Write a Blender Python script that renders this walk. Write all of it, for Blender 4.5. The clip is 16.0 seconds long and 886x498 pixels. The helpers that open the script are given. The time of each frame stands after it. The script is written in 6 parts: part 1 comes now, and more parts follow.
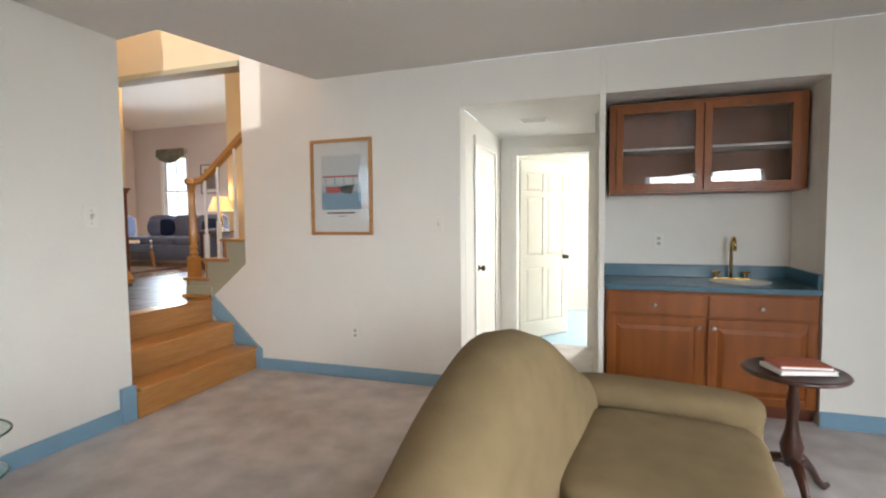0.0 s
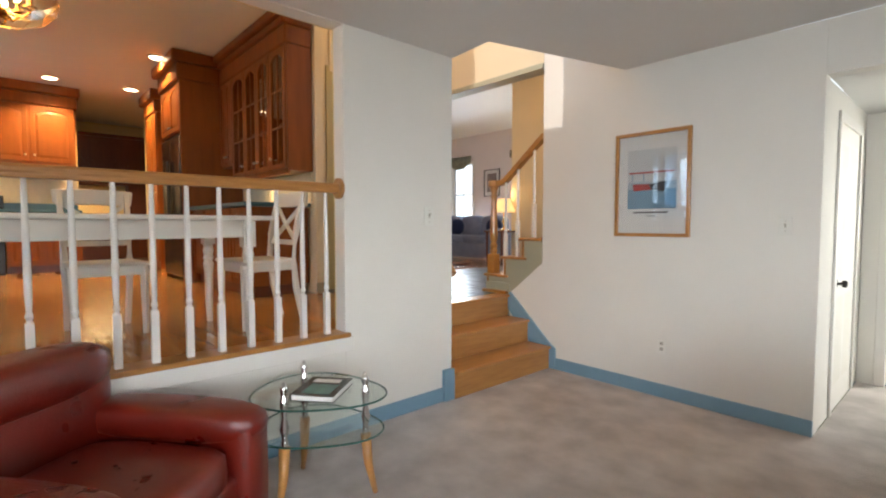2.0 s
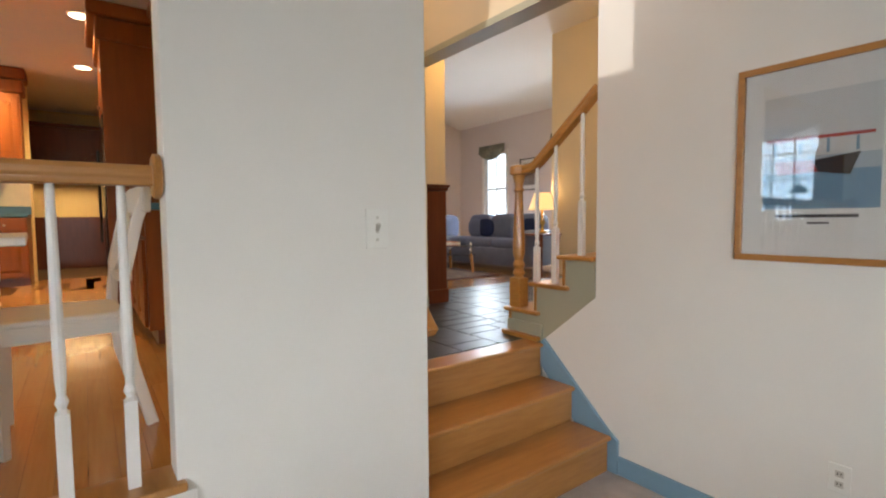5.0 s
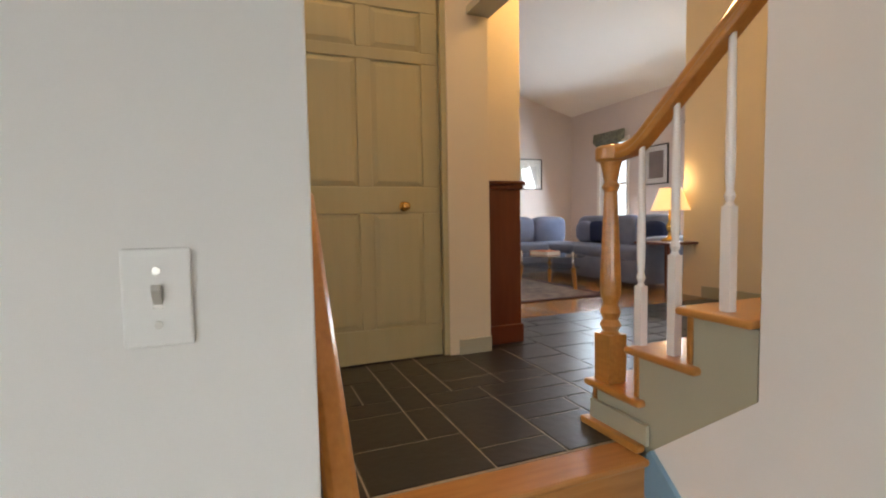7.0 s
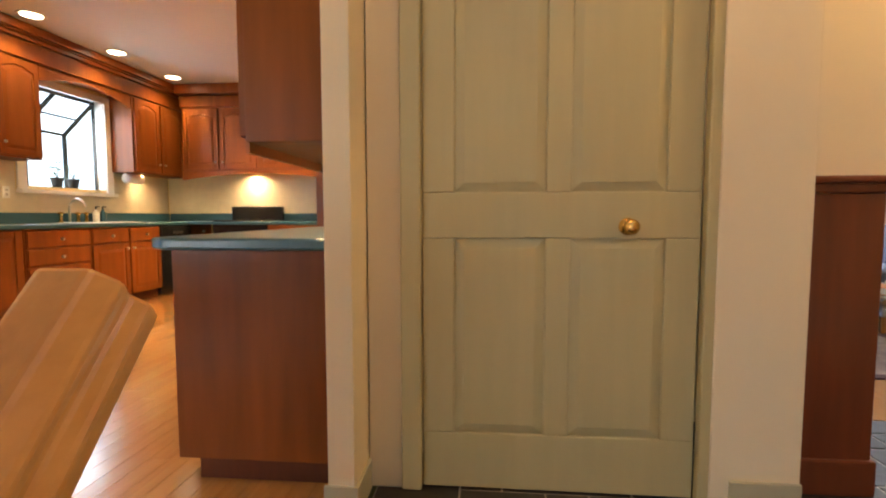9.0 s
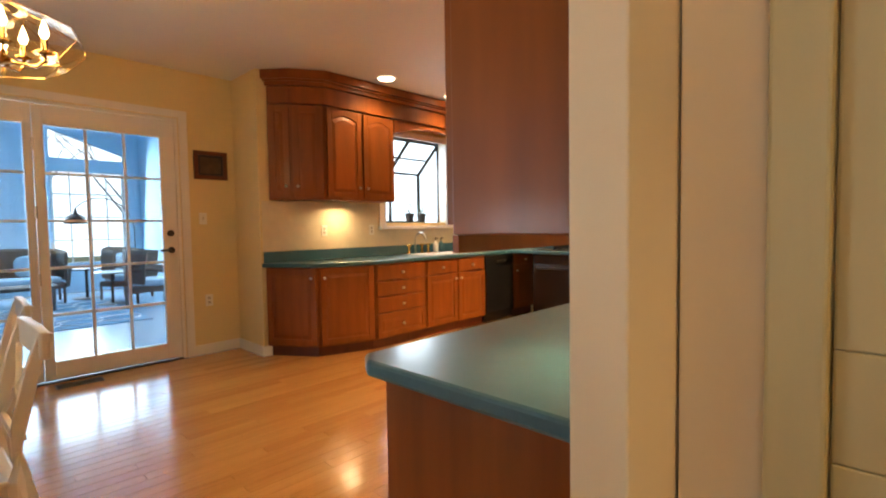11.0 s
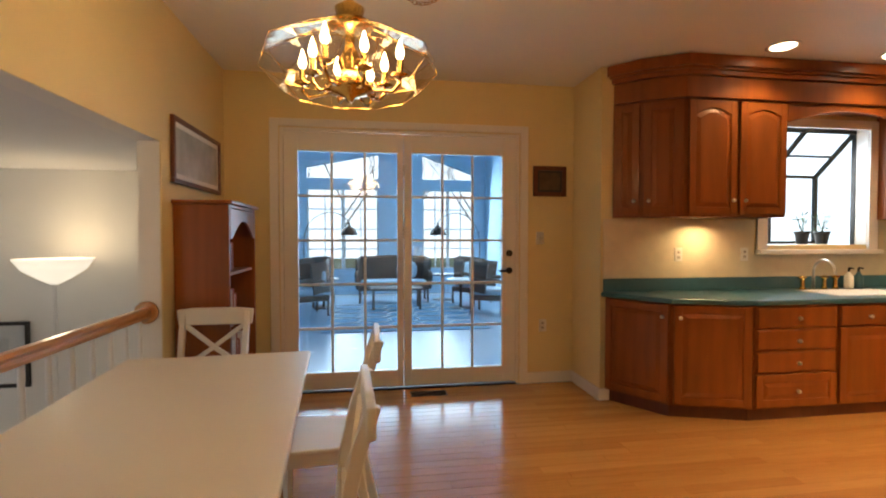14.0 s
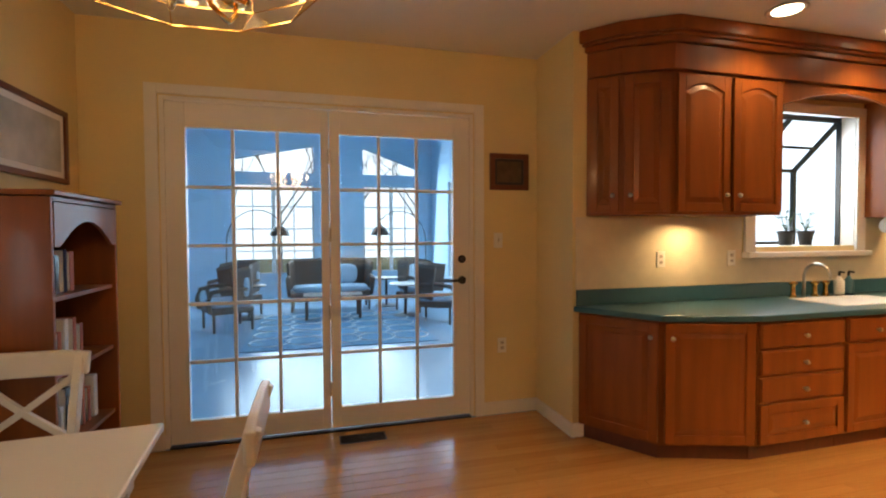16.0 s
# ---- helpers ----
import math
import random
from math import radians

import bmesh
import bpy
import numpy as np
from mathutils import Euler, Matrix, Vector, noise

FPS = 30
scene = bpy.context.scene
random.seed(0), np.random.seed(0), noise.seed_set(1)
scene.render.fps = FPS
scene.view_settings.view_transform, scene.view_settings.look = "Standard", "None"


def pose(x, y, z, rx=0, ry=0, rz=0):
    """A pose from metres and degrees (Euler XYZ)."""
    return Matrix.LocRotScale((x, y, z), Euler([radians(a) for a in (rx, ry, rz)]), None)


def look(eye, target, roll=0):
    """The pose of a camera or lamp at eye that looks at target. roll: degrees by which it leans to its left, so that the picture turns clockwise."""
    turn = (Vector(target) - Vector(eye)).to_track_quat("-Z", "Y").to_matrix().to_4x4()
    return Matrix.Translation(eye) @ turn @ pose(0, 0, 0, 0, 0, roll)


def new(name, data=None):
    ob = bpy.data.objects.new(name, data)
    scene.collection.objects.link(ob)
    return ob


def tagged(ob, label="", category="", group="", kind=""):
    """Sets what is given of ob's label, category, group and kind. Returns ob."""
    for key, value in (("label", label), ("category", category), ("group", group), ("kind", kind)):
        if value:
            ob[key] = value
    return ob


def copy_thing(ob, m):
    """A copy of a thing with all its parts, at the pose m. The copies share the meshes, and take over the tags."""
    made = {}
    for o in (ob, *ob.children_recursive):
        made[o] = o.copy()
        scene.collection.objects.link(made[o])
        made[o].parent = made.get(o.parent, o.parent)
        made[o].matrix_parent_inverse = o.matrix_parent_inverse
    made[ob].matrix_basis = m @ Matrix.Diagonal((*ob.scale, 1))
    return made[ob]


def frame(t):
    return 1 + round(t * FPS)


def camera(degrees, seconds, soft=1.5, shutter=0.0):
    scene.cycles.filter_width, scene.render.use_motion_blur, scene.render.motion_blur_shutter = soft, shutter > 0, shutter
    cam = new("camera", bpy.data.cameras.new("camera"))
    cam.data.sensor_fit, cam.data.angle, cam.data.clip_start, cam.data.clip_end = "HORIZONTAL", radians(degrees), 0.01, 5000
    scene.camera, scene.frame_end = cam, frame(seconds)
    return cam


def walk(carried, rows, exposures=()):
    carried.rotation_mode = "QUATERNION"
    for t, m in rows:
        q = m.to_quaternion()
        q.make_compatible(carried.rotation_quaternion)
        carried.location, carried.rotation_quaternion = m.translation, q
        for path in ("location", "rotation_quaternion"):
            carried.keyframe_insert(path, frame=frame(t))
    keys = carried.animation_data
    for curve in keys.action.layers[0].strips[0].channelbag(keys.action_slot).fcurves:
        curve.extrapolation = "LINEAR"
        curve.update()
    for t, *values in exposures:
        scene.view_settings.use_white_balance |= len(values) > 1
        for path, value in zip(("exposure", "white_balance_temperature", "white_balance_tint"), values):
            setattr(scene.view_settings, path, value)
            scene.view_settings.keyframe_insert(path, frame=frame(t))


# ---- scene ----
cam = camera(85.5, 16.0, soft=2.1)
PATH = [
    (0, (0.078, 0.052, 1.351), (-0.549, 1.948, 1.237), -0.5),
    (0.5, (0.031, 0.006, 1.39), (-0.882, 1.78, 1.262), -0.4),
    (1, (-0.106, -0.054, 1.361), (-1.26, 1.575, 1.247), -0.3),
    (1.5, (-0.214, -0.052, 1.347), (-1.587, 1.398, 1.243), -0.2),
    (2, (-0.331, -0.006, 1.339), (-1.819, 1.327, 1.237), 0.0),
    (2.5, (-0.451, 0.118, 1.371), (-1.968, 1.417, 1.258), -0.1),
    (3, (-0.617, 0.319, 1.392), (-2.156, 1.591, 1.281), -0.3),
    (3.5, (-0.861, 0.525, 1.408), (-2.408, 1.788, 1.287), -0.2),
    (4, (-1.033, 0.794, 1.424), (-2.594, 2.037, 1.293), -0.5),
    (4.2, (-1.108, 0.906, 1.426), (-2.668, 2.151, 1.295), -0.4),
    (6.3, (-1.858, 2.018, 1.475), (-3.621, 2.956, 1.358), -0.5),
    (6.5, (-1.942, 2.103, 1.5), (-3.731, 2.989, 1.377), -0.4),
    (7, (-2.164, 2.375, 1.511), (-4.014, 3.124, 1.387), -1.0),
    (7.5, (-2.39, 2.577, 1.534), (-4.304, 3.145, 1.414), -1.2),
    (7.7, (-2.485, 2.643, 1.523), (-4.425, 3.112, 1.405), -0.8),
    (8, (-2.648, 2.715, 1.524), (-4.618, 3.046, 1.42), -1.2),
    (8.2, (-2.747, 2.756, 1.53), (-4.728, 3.007, 1.427), -1.0),
    (10.3, (-4.066, 2.791, 1.8), (-5.789, 1.782, 1.677), -0.9),
    (10.5, (-4.089, 2.737, 1.803), (-5.744, 1.618, 1.707), -1.1),
    (11, (-4.143, 2.629, 1.887), (-5.578, 1.239, 1.792), -0.9),
    (11.5, (-4.198, 2.565, 2.005), (-5.372, 0.949, 1.907), -0.7),
    (12, (-4.303, 2.544, 1.984), (-5.219, 0.767, 1.914), -0.6),
    (12.5, (-4.346, 2.458, 1.94), (-4.959, 0.555, 1.895), -0.5),
    (13, (-4.328, 2.333, 1.957), (-4.694, 0.367, 1.914), -0.2),
    (13.5, (-4.332, 2.133, 1.981), (-4.63, 0.156, 1.941), -0.1),
    (14, (-4.345, 1.885, 2.015), (-4.647, -0.091, 1.963), -0.0),
    (14.5, (-4.375, 1.679, 2.019), (-4.663, -0.3, 1.966), 0.1),
    (15, (-4.357, 1.42, 2.02), (-4.66, -0.557, 1.973), -0.1),
    (15.5, (-4.388, 1.196, 2.011), (-4.754, -0.769, 1.964), -0.1),
    (16, (-4.536, 1.067, 2.045), (-5.057, -0.863, 1.986), -0.3),
]
walk(cam, [(t, look(*p)) for t, *p in PATH], exposures=[(0.0, -0.08), (1.0, -0.05), (2.5, -0.2), (4.2, -0.22), (6.4, -0.4), (7.2, -0.2), (8.2, 0.0), (10.3, 0.35), (11.0, 0.1), (12.2, -0.2), (16.0, -0.32)])

# ---------- world and light ----------
world = bpy.data.worlds.new("sky")
scene.world = world
world.use_nodes = True
wn = world.node_tree.nodes
sky = wn.new("ShaderNodeTexSky")
sky.sky_type, sky.sun_disc = "NISHITA", False
sky.sun_elevation, sky.sun_rotation = radians(38), radians(150)
world.node_tree.links.new(sky.outputs[0], wn["Background"].inputs[0])
wn["Background"].inputs[1].default_value = 0.15
sun = new("sun", bpy.data.lights.new("sun", "SUN"))
sun.data.energy, sun.data.angle, sun.data.color = 2.5, radians(0.6), (1, 0.95, 0.88)
sun.matrix_world = look((0, 0, 0), (0.39, 0.68, -0.62))

DAY, WARM = (0.78, 0.89, 1.0), (1.0, 0.66, 0.31)


def area_lamp(name, eye, target, w, h, watts, colour, spread=180):
    la = bpy.data.lights.new(name, "AREA")
    la.shape, la.size, la.size_y, la.energy, la.color, la.spread = "RECTANGLE", w, h, watts, colour, radians(spread)
    ob = new(name, la)
    ob.matrix_world = look(eye, target)
    return ob


def point_lamp(name, at, watts, colour, radius):
    la = bpy.data.lights.new(name, "POINT")
    la.energy, la.color, la.shadow_soft_size = watts, colour, radius
    ob = new(name, la)
    ob.location = at
    return ob


def spot_lamp(name, at, watts, colour, cone):
    la = bpy.data.lights.new(name, "SPOT")
    la.energy, la.color, la.spot_size, la.spot_blend, la.shadow_soft_size = watts, colour, radians(cone), 0.6, 0.05
    ob = new(name, la)
    ob.location = at
    return ob


# sky light standing in the window openings; the living room's are added, out of view
area_lamp("living_window_light", (3.5, 0.4, 1.5), (-0.9, 1.5, -0.7), 3.0, 1.4, 44, (0.93, 0.96, 1.0), 75)
area_lamp("living_south_window_light", (1.95, -2.5, 1.55), (-1.2, 2.2, -0.3), 2.0, 1.4, 66, (0.88, 0.94, 1.0), 95)
area_lamp("parlour_window_light", (-9.18, 8.42, 2.0), (-8.0, 4, 0.8), 0.65, 1.3, 90, DAY)
area_lamp("parlour_window_light_b", (-7.12, 8.42, 2.0), (-6.8, 4, 0.8), 0.65, 1.3, 90, DAY)
area_lamp("sunroom_window_light", (-4.9, -9.3, 2.4), (-4.9, -5, 1.4), 4.2, 2.2, 300, (0.56, 0.79, 1.0))
area_lamp("sunroom_side_light", (-7.05, -6.0, 2.2), (-5, -6, 1.2), 4.0, 1.8, 90, (0.55, 0.78, 1.0))
area_lamp("hall_window_light", (0.9, 7.3, 1.5), (0.2, 5, 1.0), 1.0, 1.6, 150, (1.0, 1.0, 0.93))
area_lamp("garden_window_light", (-8.3, -2.25, 2.5), (-8.2, 0, 1.2), 0.9, 1.0, 25, DAY)

# ---------- materials ----------


def mat(name, colour, rough=0.6, metal=0.0, spec=0.5, vary=0.1, scale=6.0, bump=0.0, bscale=60.0, coat=0.0, stretch=(1, 1, 1), per=0.0, second=None):
    m = bpy.data.materials.new(name)
    m.use_nodes = True
    nt = m.node_tree
    n, l = nt.nodes, nt.links
    b = n["Principled BSDF"]
    b.inputs["Roughness"].default_value, b.inputs["Metallic"].default_value = rough, metal
    b.inputs["Specular IOR Level"].default_value, b.inputs["Coat Weight"].default_value = spec, coat
    b.inputs["Coat Roughness"].default_value = 0.12
    tc, mp = n.new("ShaderNodeTexCoord"), n.new("ShaderNodeMapping")
    mp.inputs["Scale"].default_value = stretch
    l.new(tc.outputs["Object"], mp.inputs[0])
    if per:
        oi, vm = n.new("ShaderNodeObjectInfo"), n.new("ShaderNodeVectorMath")
        vm.operation = "MULTIPLY_ADD"
        vm.inputs[1].default_value, vm.inputs[0].default_value = (17, 31, 23), (1, 1, 1)
        l.new(oi.outputs["Random"], vm.inputs[0])
        l.new(tc.outputs["Object"], vm.inputs[2])
        l.new(vm.outputs[0], mp.inputs[0])
    no, no2 = n.new("ShaderNodeTexNoise"), n.new("ShaderNodeTexNoise")
    no.inputs["Scale"].default_value, no.inputs["Detail"].default_value = scale, 6
    no2.inputs["Scale"].default_value, no2.inputs["Detail"].default_value = scale * 0.17, 3
    l.new(mp.outputs[0], no.inputs[0])
    l.new(mp.outputs[0], no2.inputs[0])
    ad = n.new("ShaderNodeMath")
    ad.operation = "ADD"
    l.new(no.outputs[0], ad.inputs[0])
    l.new(no2.outputs[0], ad.inputs[1])
    fac = ad.outputs[0]
    if per:
        a2 = n.new("ShaderNodeMath")
        a2.operation = "MULTIPLY_ADD"
        l.new(oi.outputs["Random"], a2.inputs[0])
        a2.inputs[1].default_value = per
        l.new(fac, a2.inputs[2])
        fac = a2.outputs[0]
    rp = n.new("ShaderNodeMapRange")
    rp.inputs["From Min"].default_value, rp.inputs["From Max"].default_value = 0.65, 1.35 + per
    l.new(fac, rp.inputs[0])
    mx = n.new("ShaderNodeMix")
    mx.data_type = "RGBA"
    lo = second or [c * (1 - vary) for c in colour]
    hi = colour if second else [min(1, c * (1 + vary)) for c in colour]
    mx.inputs["A"].default_value, mx.inputs["B"].default_value = (*lo, 1), (*hi, 1)
    l.new(rp.outputs[0], mx.inputs["Factor"])
    l.new(mx.outputs["Result"], b.inputs["Base Color"])
    rr = n.new("ShaderNodeMapRange")
    rr.inputs["To Min"].default_value, rr.inputs["To Max"].default_value = rough * 0.85, min(1, rough * 1.2)
    l.new(no.outputs[0], rr.inputs[0])
    l.new(rr.outputs[0], b.inputs["Roughness"])
    if bump:
        bn, bp = n.new("ShaderNodeTexNoise"), n.new("ShaderNodeBump")
        bn.inputs["Scale"].default_value, bn.inputs["Detail"].default_value = bscale, 4
        bp.inputs["Strength"].default_value, bp.inputs["Distance"].default_value = bump, 0.01
        l.new(mp.outputs[0], bn.inputs[0])
        l.new(bn.outputs[0], bp.inputs["Height"])
        l.new(bp.outputs[0], b.inputs["Normal"])
    return m


def glow(name, colour, strength):
    m = bpy.data.materials.new(name)
    m.use_nodes = True
    b = m.node_tree.nodes["Principled BSDF"]
    b.inputs["Base Color"].default_value = (*colour, 1)
    b.inputs["Emission Color"].default_value, b.inputs["Emission Strength"].default_value = (*colour, 1), strength
    return m


def glass(name, colour=(1, 1, 1), thin=0.93, rough=0.02, gloss=0.07):
    """Clear pane: mostly see-through, with a real gloss on it."""
    m = bpy.data.materials.new(name)
    m.use_nodes = True
    nt = m.node_tree
    n, l = nt.nodes, nt.links
    tr, gl, mix, fr = n.new("ShaderNodeBsdfTransparent"), n.new("ShaderNodeBsdfGlossy"), n.new("ShaderNodeMixShader"), n.new("ShaderNodeLayerWeight")
    tr.inputs[0].default_value = (*[c * thin for c in colour], 1)
    gl.inputs["Roughness"].default_value = rough
    fr.inputs["Blend"].default_value = 0.5
    pw, sc = n.new("ShaderNodeMath"), n.new("ShaderNodeMath")
    pw.operation, sc.operation = "POWER", "MULTIPLY_ADD"
    pw.inputs[1].default_value, sc.inputs[1].default_value, sc.inputs[2].default_value = 5.0, 0.9, gloss
    l.new(fr.outputs["Facing"], pw.inputs[0])
    l.new(pw.outputs[0], sc.inputs[0])
    l.new(sc.outputs[0], mix.inputs[0])
    l.new(tr.outputs[0], mix.inputs[1])
    l.new(gl.outputs[0], mix.inputs[2])
    l.new(mix.outputs[0], n["Material Output"].inputs[0])
    return m


M = dict(
    wall=mat("white_paint", (0.78, 0.75, 0.69), 0.75, vary=0.03, scale=3, bump=0.05, bscale=240),
    ceil=mat("ceiling_paint", (0.74, 0.72, 0.69), 0.85, vary=0.02, scale=3, bump=0.08, bscale=180),
    yellow=mat("yellow_paint", (0.74, 0.60, 0.30), 0.7, vary=0.05, scale=2.5, bump=0.05, bscale=200),
    foyer=mat("cream_paint", (0.72, 0.62, 0.44), 0.7, vary=0.03, scale=3, bump=0.05, bscale=200),
    pinkgrey=mat("grey_pink_paint", (0.60, 0.53, 0.50), 0.75, vary=0.03, scale=3),
    sage=mat("sage_paint", (0.40, 0.38, 0.27), 0.5, vary=0.04, scale=4, bump=0.04, bscale=160),
    sagedoor=mat("khaki_door_paint", (0.46, 0.395, 0.205), 0.45, vary=0.05, scale=4, bump=0.08, bscale=120, stretch=(6, 6, 0.6)),
    blue=mat("blue_trim_paint", (0.20, 0.34, 0.45), 0.45, vary=0.06, scale=5, bump=0.04),
    trim=mat("white_trim_paint", (0.78, 0.75, 0.70), 0.4, vary=0.03, scale=5, bump=0.02),
    furn=mat("white_furniture_paint", (0.74, 0.70, 0.62), 0.35, vary=0.03, scale=5, bump=0.02),
    carpet=mat("grey_carpet", (0.80, 0.74, 0.71), 0.97, spec=0.1, second=(0.44, 0.40, 0.38), scale=4.5, bump=0.9, bscale=420),
    oak=mat("oak_stair_wood", (0.50, 0.24, 0.07), 0.35, second=(0.36, 0.155, 0.04), scale=9, bump=0.05, bscale=60, coat=0.3, stretch=(5, 0.6, 5)),
    oakx=mat("oak_rail_wood", (0.50, 0.235, 0.058), 0.3, second=(0.35, 0.145, 0.032), scale=9, bump=0.04, bscale=60, coat=0.4, stretch=(1, 6, 6)),
    plank=mat("oak_floor_boards", (0.52, 0.27, 0.085), 0.2, second=(0.37, 0.165, 0.045), scale=8, bump=0.02, bscale=70, coat=0.5, stretch=(0.5, 8, 8), per=0.6),
    cherry=mat("cherry_wood", (0.28, 0.082, 0.013), 0.40, spec=0.3, second=(0.165, 0.044, 0.007), scale=3.5, bump=0.02, bscale=60, coat=0.10, stretch=(4, 4, 0.45)),
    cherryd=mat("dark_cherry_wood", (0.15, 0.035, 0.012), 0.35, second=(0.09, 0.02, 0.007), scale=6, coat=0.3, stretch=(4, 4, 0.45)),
    mahogany=mat("dark_mahogany", (0.060, 0.018, 0.010), 0.3, second=(0.03, 0.010, 0.006), scale=6, coat=0.3, stretch=(4, 4, 0.45)),
    teal=mat("teal_solid_surface", (0.035, 0.108, 0.15), 0.3, vary=0.10, scale=90, coat=0.2),
    slate=mat("black_slate", (0.030, 0.030, 0.032), 0.34, second=(0.013, 0.012, 0.012), scale=9, bump=0.18, bscale=22, per=0.5),
    grout=mat("grey_grout", (0.40, 0.37, 0.32), 0.9, vary=0.2, scale=30),
    splash=mat("cream_backsplash", (0.66, 0.58, 0.42), 0.4, vary=0.08, scale=12),
    black=mat("black_appliance", (0.012, 0.012, 0.013), 0.2, vary=0.2),
    red=mat("red_leather", (0.20, 0.014, 0.006), 0.28, second=(0.10, 0.006, 0.003), scale=5, bump=0.25, bscale=170, coat=0.25),
    olive=mat("olive_velour", (0.235, 0.17, 0.09), 0.9, spec=0.2, second=(0.17, 0.122, 0.062), scale=8, bump=0.35, bscale=300),
    bluefab=mat("slate_blue_upholstery", (0.20, 0.23, 0.33), 0.9, spec=0.2, second=(0.15, 0.175, 0.26), scale=7, bump=0.3, bscale=250),
    navy=mat("navy_cushion", (0.02, 0.03, 0.08), 0.85, spec=0.2, vary=0.2),
    chrome=mat("chrome", (0.75, 0.75, 0.75), 0.12, metal=1, vary=0.02),
    brass=mat("brass", (0.70, 0.45, 0.14), 0.2, metal=1, vary=0.08),
    iron=mat("dark_metal", (0.05, 0.045, 0.04), 0.4, metal=0.8, vary=0.1),
    nickel=mat("satin_nickel", (0.6, 0.57, 0.5), 0.3, metal=1, vary=0.03),
    paper=mat("white_paper", (0.80, 0.78, 0.74), 0.8, vary=0.02),
    white=mat("white_plastic", (0.78, 0.76, 0.70), 0.4, vary=0.02),
    ivory=mat("ivory_plastic", (0.52, 0.48, 0.41), 0.4, vary=0.03),
    # the daylight's blue cast is put into the tile and sunroom wall colours
    tile=mat("grey_tile_blue_cast", (0.27, 0.39, 0.50), 0.25, vary=0.08, scale=5, per=0.2),
    sunwall=mat("sunroom_paint_blue_cast", (0.43, 0.61, 0.74), 0.7, vary=0.03, scale=4),
    wicker=mat("brown_wicker", (0.10, 0.075, 0.06), 0.7, vary=0.3, scale=60, bump=0.6, bscale=120),
    sky=glow("bright_daylight", (0.80, 0.91, 1.0), 1.8),
    glass=glass("clear_glass"), glassg=glass("greenish_table_glass", (0.94, 0.99, 0.97), 0.97),
)

# ---------- mesh tools ----------


def box(bm, x0, x1, y0, y1, z0, z1):
    vs = [bm.verts.new((x, y, z)) for z in (z0, z1) for x, y in ((x0, y0), (x1, y0), (x1, y1), (x0, y1))]
    for f in ((3, 2, 1, 0), (4, 5, 6, 7), (0, 1, 5, 4), (1, 2, 6, 5), (2, 3, 7, 6), (3, 0, 4, 7)):
        bm.faces.new([vs[i] for i in f])


def prism(bm, poly, axis, a, b):
    """A flat outline pushed from a to b along an axis; the outline's pair is the other two axes in order."""
    def put(p, c):
        return {"x": (c, p[0], p[1]), "y": (p[0], c, p[1]), "z": (p[0], p[1], c)}[axis]
    lo, hi = [bm.verts.new(put(p, a)) for p in poly], [bm.verts.new(put(p, b)) for p in poly]
    bm.faces.new(lo)
    bm.faces.new(hi[::-1])
    k = len(poly)
    for i in range(k):
        bm.faces.new((lo[i], hi[i], hi[(i + 1) % k], lo[(i + 1) % k]))


def lathe(bm, prof, at=(0, 0, 0), seg=16):
    """Turns (radius, height) pairs about the upright through at."""
    rings = []
    for r, z in prof:
        rings.append([bm.verts.new((at[0] + r * math.cos(2 * math.pi * i / seg), at[1] + r * math.sin(2 * math.pi * i / seg), at[2] + z)) for i in range(seg)])
    for a, b in zip(rings, rings[1:]):
        for i in range(seg):
            bm.faces.new((a[i], a[(i + 1) % seg], b[(i + 1) % seg], b[i]))
    bm.faces.new(rings[0][::-1])
    bm.faces.new(rings[-1])


def tube(bm, pts, r, seg=8):
    """A round bar along the points; r is one radius or one for each point."""
    pts = [Vector(p) for p in pts]
    rs = r if isinstance(r, (list, tuple)) else [r] * len(pts)
    rings = []
    for i, p in enumerate(pts):
        d = (pts[min(i + 1, len(pts) - 1)] - pts[max(i - 1, 0)]).normalized()
        u = d.cross(Vector((0, 0, 1)) if abs(d.z) < 0.95 else Vector((1, 0, 0))).normalized()
        v = d.cross(u)
        rings.append([bm.verts.new(p + rs[i] * (math.cos(2 * math.pi * k / seg) * u + math.sin(2 * math.pi * k / seg) * v)) for k in range(seg)])
    for a, b in zip(rings, rings[1:]):
        for k in range(seg):
            bm.faces.new((a[k], a[(k + 1) % seg], b[(k + 1) % seg], b[k]))
    bm.faces.new(rings[0][::-1])
    bm.faces.new(rings[-1])


def sweep(bm, outline, pts):
    """Carries an outline of (sideways, up) pairs along points; it stays upright."""
    rings = []
    pts = [Vector(p) for p in pts]
    for i, p in enumerate(pts):
        d = (pts[min(i + 1, len(pts) - 1)] - pts[max(i - 1, 0)]).normalized()
        s = Vector((d.y, -d.x, 0)).normalized()
        u = s.cross(d)
        rings.append([bm.verts.new(p + a * s + b * u) for a, b in outline])
    k = len(outline)
    for a, b in zip(rings, rings[1:]):
        for j in range(k):
            bm.faces.new((a[j], a[(j + 1) % k], b[(j + 1) % k], b[j]))
    bm.faces.new(rings[0][::-1])
    bm.faces.new(rings[-1])


